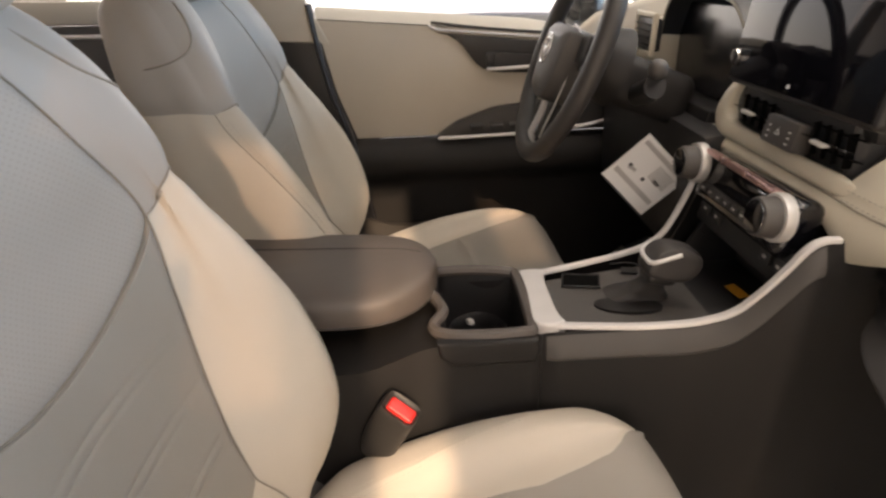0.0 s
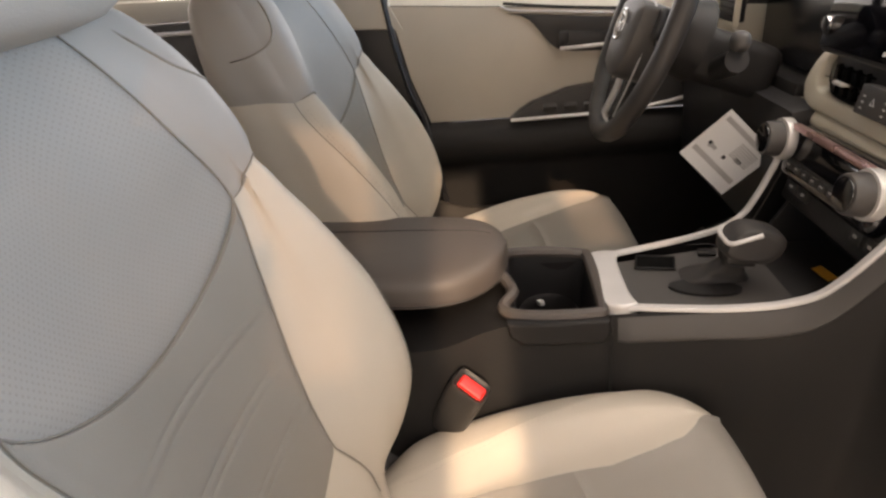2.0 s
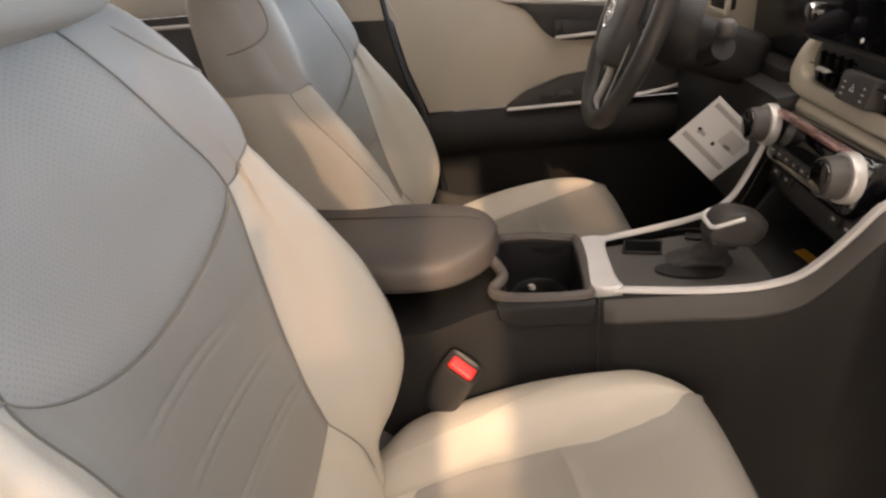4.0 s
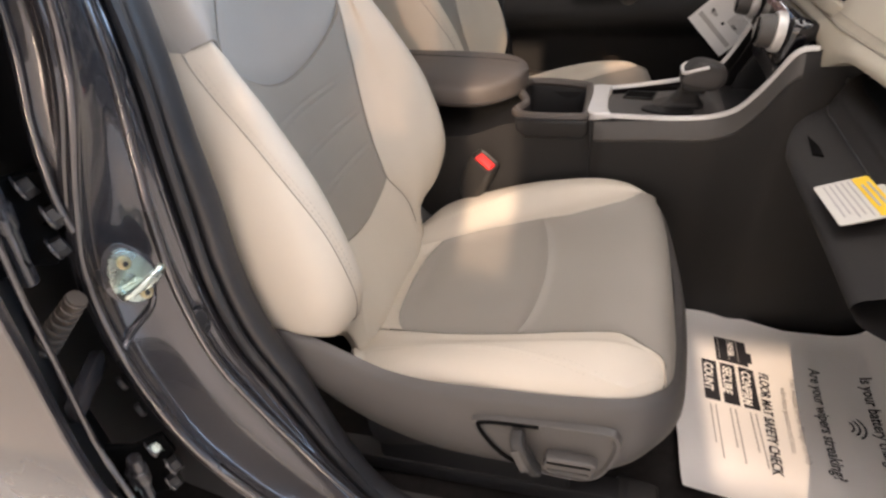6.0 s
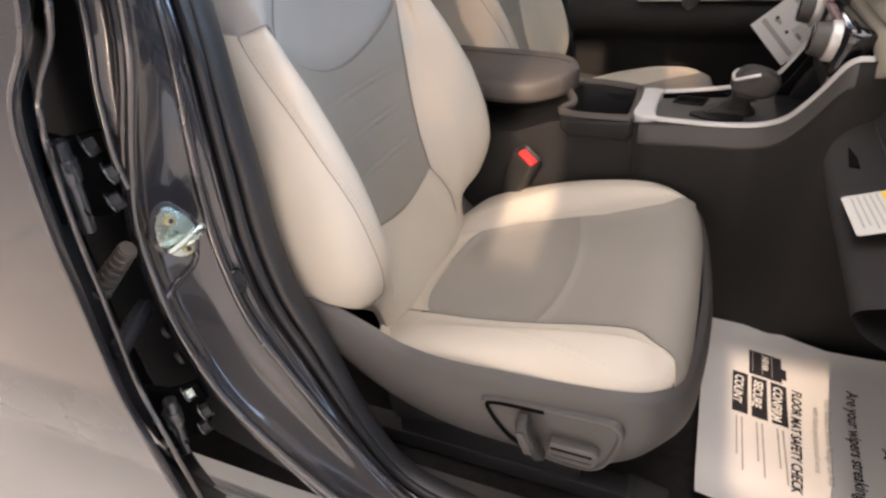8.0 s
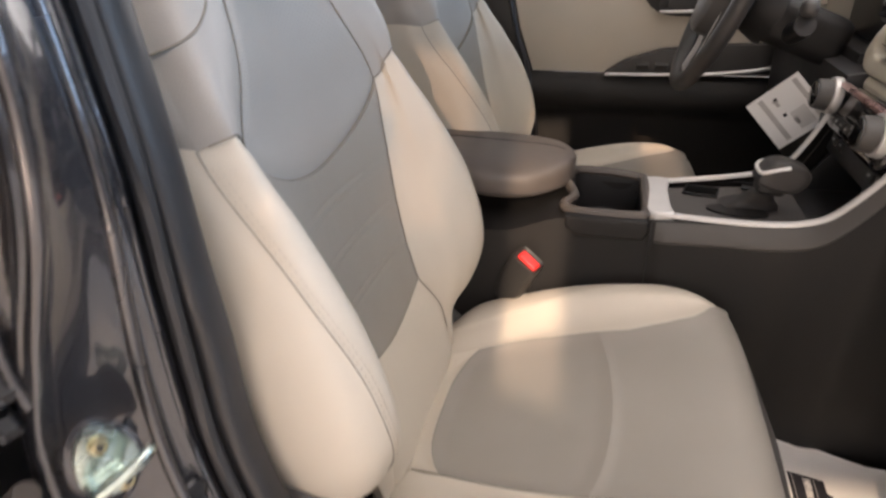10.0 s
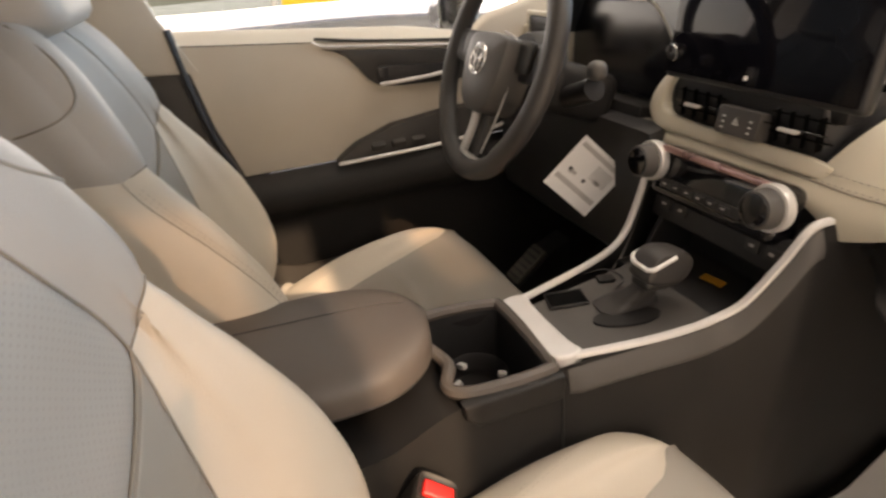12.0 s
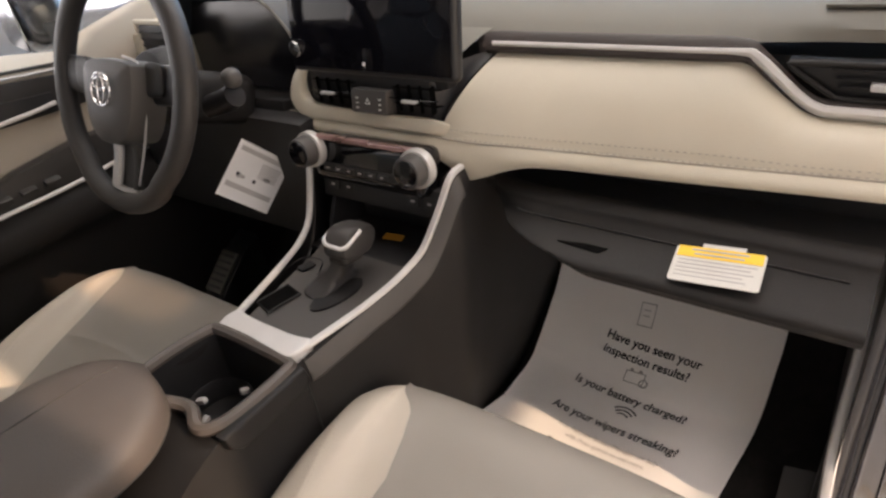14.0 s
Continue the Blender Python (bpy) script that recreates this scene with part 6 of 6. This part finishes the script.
# pedals
for yy, w, n_ in ((1.20, 0.075, "brake_pedal"), (1.06, 0.045, "accelerator_pedal")):
    pd = thing(n_, (0.62, yy, 0.50), "dark metal-edged pedal in the driver footwell", "pedal")
    part("pedal_pad", box((0.012, w, 0.07), pose(0.60, yy, 0.52, 0, -38, 0), 0.004), RUBBER if n_ == "brake_pedal" else DARK, pd)
    part("pedal_arm", sweep([(0.61, yy, 0.53), (0.72, yy, 0.62), (0.78, yy, 0.80)], round_profile(0.014, 0.014, 6), (0, 1, 0)), BLACK, pd)

fr_ = thing("foot_rest", (0.50, 1.42, 0.41), "grey plastic foot rest in the driver footwell", "foot rest")
part("rest_wedge", prism([(0.44, 0.41), (0.60, 0.41), (0.60, 0.60), (0.545, 0.575), (0.455, 0.500)], "y", 1.385, 1.455, 0.006), BLACK, fr_)
FRM = pose(0.4965, 1.42, 0.543, 0, -40, 0)
# the pad's pale colour stands in for light falling on it
part("rest_pad", box((0.105, 0.058, 0.010), FRM, 0.004, 2), SOFT, fr_, "pad painted pale as if lit")
for i in range(6):
    part("pad_rib", box((0.006, 0.050, 0.004), FRM @ pose(-0.04 + 0.016 * i, 0, 0.0065), 0.0015, 1), GREYPL, fr_)

# ---- paper floor cover ----
fp = thing("paper_floor_mat", (0.55, 0.5, 0.42), "white printed paper floor mat on the passenger carpet", "floor mat")


def paper(px, py):
    """A point of the sheet: px from its left edge (towards the console), py from its rear edge."""
    x = 0.355 + py
    yl = float(np.interp(py, [0, 0.12, 0.20, 0.45, 0.56], [0.718, 0.704, 0.680, 0.670, 0.675]))
    yr = float(np.interp(py, [0, 0.34, 0.45, 0.56], [0.300, 0.256, 0.250, 0.250]))
    y = yl + (yr - yl) * px
    zz = float(cat([(0.3, 0.4185), (0.60, 0.4185), (0.68, 0.433), (0.80, 0.558), (0.92, 0.70)], x)[0])
    if x > 0.68:
        x = 0.68 + (x - 0.68) * 0.72
        zz = float(cat([(0.3, 0.4185), (0.60, 0.4185), (0.68, 0.436), (0.80, 0.562), (0.92, 0.70)], x)[0])
    wav = 0.004 * math.sin(9 * px + 3 * py) + 0.003 * math.sin(21 * py + 4 * px)
    cur = 0.014 * max(0, (px - 0.85) / 0.15) ** 2 + 0.008 * max(0, (0.1 - px) / 0.1) ** 2
    return Vector((x, y, zz + 0.004 + wav * 0.8 + cur))


b = grid(lambda u, v: paper(u, v * 0.56), 40, 70)
bmesh.ops.recalc_face_normals(b, faces=b.faces)
part("paper_sheet", b, PAPER, fp)


def on_paper(name, bm, material, label="", lift=0.001):
    """Lays flat print, drawn in sheet coordinates (across, along), upon the sheet."""
    bmesh.ops.triangulate(bm, faces=bm.faces)
    for v in bm.verts:
        q = paper((v.co.x - 0.036) / 0.445, v.co.y)
        e = 0.004
        n = (paper((v.co.x - 0.036) / 0.445 + e, v.co.y) - q).cross(paper((v.co.x - 0.036) / 0.445, v.co.y + e) - q).normalized()
        v.co = q + n * (lift if n.z > 0 else -lift)
    return part(name, bm, material, fp, label, smooth=False)


def say(body, x, y, size, material=INK, align="LEFT", bold=0.0, width=1.0):
    return on_paper("printed_line", text_bm(body, size, pose(x, y, 0, 0, 0, -3.5), 0.0, align=align, bold=bold, width=width), material, lift=0.002)


def bar(x, y, w, h, material):
    bm = grid(lambda u, v: Vector((x + w * u, y + h * v, 0)), max(2, int(w / 0.01)), 2)
    return on_paper("printed_bar", bm, material)


for i, wd in enumerate(("CONFIRM", "SECURE", "COUNT")):
    bar(0.172, 0.110 - 0.030 * i, 0.096, 0.024, INK)
    say(wd, 0.180, 0.1145 - 0.030 * i, 0.0195, PAPER, bold=0.0008, width=0.95)
    for k in range(2):
        bar(0.278, 0.124 - 0.030 * i - 0.008 * k, 0.12 - 0.03 * k, 0.0022, INKG)
say("FLOOR MAT SAFETY CHECK", 0.172, 0.143, 0.020, INK, width=0.93, bold=0.0004)
bar(0.104, 0.076, 0.062, 0.052, INK)
bar(0.130, 0.128, 0.026, 0.007, INK)
for k in range(3):
    on_paper("printed_bar", grid(lambda u, v: Vector((0.108 + 0.053 * u, 0.081 + 0.0155 * k + 0.0012 * v, 0)), 6, 2), INKG, lift=0.0018)
say("NEVER", 0.112, 0.099, 0.0125, PAPER, bold=0.0006)
say("with these questions and more.", 0.195, 0.172, 0.0125, INKG)
say("Your Assistant Service Manager can help", 0.165, 0.190, 0.0125, INKG)
say("Are your wipers streaking?", 0.132, 0.224, 0.0235, INK, bold=0.0004)
say("Is your battery charged?", 0.142, 0.297, 0.0235, INK, bold=0.0004)
say("inspection results?", 0.172, 0.372, 0.0235, INK, bold=0.0004)
say("Have you seen your", 0.170, 0.400, 0.0235, INK, bold=0.0004)


def ring_print(cx, cy, r0, r1, a0, a1, material=INK):
    bm = grid(lambda u, v: Vector((cx + (r0 + (r1 - r0) * v) * math.cos(radians(a0 + (a1 - a0) * u)), cy + (r0 + (r1 - r0) * v) * math.sin(radians(a0 + (a1 - a0) * u)), 0)), 14, 2)
    return on_paper("printed_icon", bm, material)


for r in (0.018, 0.028, 0.038):
    ring_print(0.262, 0.246, r * 0.8, r * 0.8 + 0.003, 40, 130)
for x0, y0, w, h in ((0.29, 0.336, 0.040, 0.002), (0.29, 0.360, 0.040, 0.002), (0.29, 0.336, 0.002, 0.026), (0.328, 0.336, 0.002, 0.026), (0.297, 0.362, 0.007, 0.005), (0.315, 0.362, 0.007, 0.005),
                     (0.28, 0.452, 0.03, 0.002), (0.28, 0.492, 0.03, 0.002), (0.28, 0.452, 0.002, 0.042), (0.309, 0.452, 0.002, 0.042), (0.287, 0.470, 0.014, 0.002), (0.287, 0.480, 0.014, 0.002)):
    bar(x0 - 0.06, y0 - (0.016 if y0 > 0.44 else 0.010), w, h, INKG)
ring_print(0.270, 0.332, 0.006, 0.009, 0, 360, INKG)

# ---- showroom ----
tagged(part("floor", box((60, 60, 0.1), pose(0.5, 1.5, -0.05), 0), TILE, None, smooth=False), "polished beige showroom tile floor", "floor", kind="structure")
tagged(part("ceiling", box((16, 14.6, 0.1), pose(0.5, 2.3, 4.85), 0), PLASTER, None, smooth=False), "white showroom ceiling", "ceiling", kind="structure")
tagged(part("wall_west", box((0.1, 14.6, 4.8), pose(-7.5, 2.3, 2.4), 0), PLASTER, None, smooth=False), "plain plaster showroom wall", "wall", kind="structure")


def wall_piece(name, size, at, label):
    return tagged(part(name, box(size, pose(*at), 0.005), PLASTER, None), label, "window" if "mullion" in name else "wall", kind="structure")


for i in range(7):
    wall_piece("window_mullion", (0.08, 0.10, 3.23), (-6.4 + 2.3 * i, -4.95, 1.615), "white window mullion")
    wall_piece("window_mullion", (0.10, 0.08, 4.8), (8.2, -4.5 + 2.3 * i, 2.4), "white window mullion")
    wall_piece("window_mullion", (0.08, 0.10, 4.8), (-6 + 2.3 * i, 9.5, 2.4), "white window mullion")
# unseen beam, canopy and panels, added so their openings cast the sun patches
wall_piece("sun_block_beam", (16, 0.12, 0.085), (0.5, -4.95, 3.345), "unseen white beam added to block the sun")
for x0, x1 in ((-7.5, 0.79), (1.0, 8.5)):
    wall_piece("sun_block_canopy", (x1 - x0, 1.9, 0.08), ((x0 + x1) / 2, -5.9, 3.285), "unseen white canopy added to block the sun beside a gap")
wall_piece("sun_block_sill", (0.60, 0.05, 0.06), (0.30, -4.93, 3.358), "unseen white sill added to end the sun patches")
for x0, x1 in ((-7.4, 0.085), (0.272, 0.357), (0.452, 0.63), (0.71, 8.1)):
    wall_piece("sun_block_panel", (x1 - x0, 0.06, 1.48), ((x0 + x1) / 2, -4.93, 4.06), "unseen white panel added to cut the sun into bands")
wall_piece("sun_block_sill", (0.187, 0.05, 0.25), (0.1785, -4.93, 3.513), "unseen white panel added to block low sun under a tinted pane")
# unseen tinted panes added to dim the sun through two of the openings
tp = part("sun_dimming_pane", box((0.187, 0.006, 0.46), pose(0.1785, -4.90, 3.86), 0), glass("tinted_glass", (0.46, 0.43, 0.41)), None, smooth=False)
tagged(tp, "unseen tinted pane added to weaken the sun", "window", kind="structure")
tp = part("sun_dimming_pane", box((0.08, 0.006, 0.26), pose(0.67, -4.90, 3.92), 0), glass("pale_tinted_glass", (0.72, 0.66, 0.60)), None, smooth=False)
tagged(tp, "unseen tinted pane added to weaken a narrow sun band", "window", kind="structure")
wall_piece("sun_block_sill", (0.08, 0.05, 0.46), (0.67, -4.93, 3.56), "unseen white panel added to block low sun under a narrow band")
wall_piece("sun_block_header", (16, 0.08, 0.80), (0.5, -4.95, 4.44), "unseen white wall added to block high sun")
# neighbouring car beyond the driver's window
nc = thing("parked_car", (0.4, 4.2, 0.0), "light silver car parked beside, seen through the window", "car")


def hood(u, v):
    x = -2.0 + 4.2 * u
    q = v * math.pi
    y = 4.2 - 0.9 * math.cos(q)
    z = 1.02 * (0.55 + 0.45 * math.sin(q) ** 0.5) + 0.10 * math.exp(-((x + 1.6) / 0.9) ** 2) - 0.16 * max(0, (x - 0.4) / 1.8) ** 2
    return Vector((x, y, z))


SILV = mat("light_silver_paint", (0.13, 0.13, 0.14), 0.22, 0.6, 0.04, 4, 0.03, 2000, coat=1.0)
b = grid(hood, 40, 24)
bmesh.ops.recalc_face_normals(b, faces=b.faces)
part("car_hood", b, SILV, nc)
part("car_flank", box((4.2, 0.05, 0.66), pose(0.1, 3.32, 0.33), 0.02), SILV, nc)
yp = thing("yellow_sign", (1.0, 7.0, 0.0), "yellow sign panel standing in the showroom", "sign")
part("sign_board", box((0.6, 0.05, 1.0), pose(1.0, 7.0, 0.5), 0.01), YELLOW, yp)
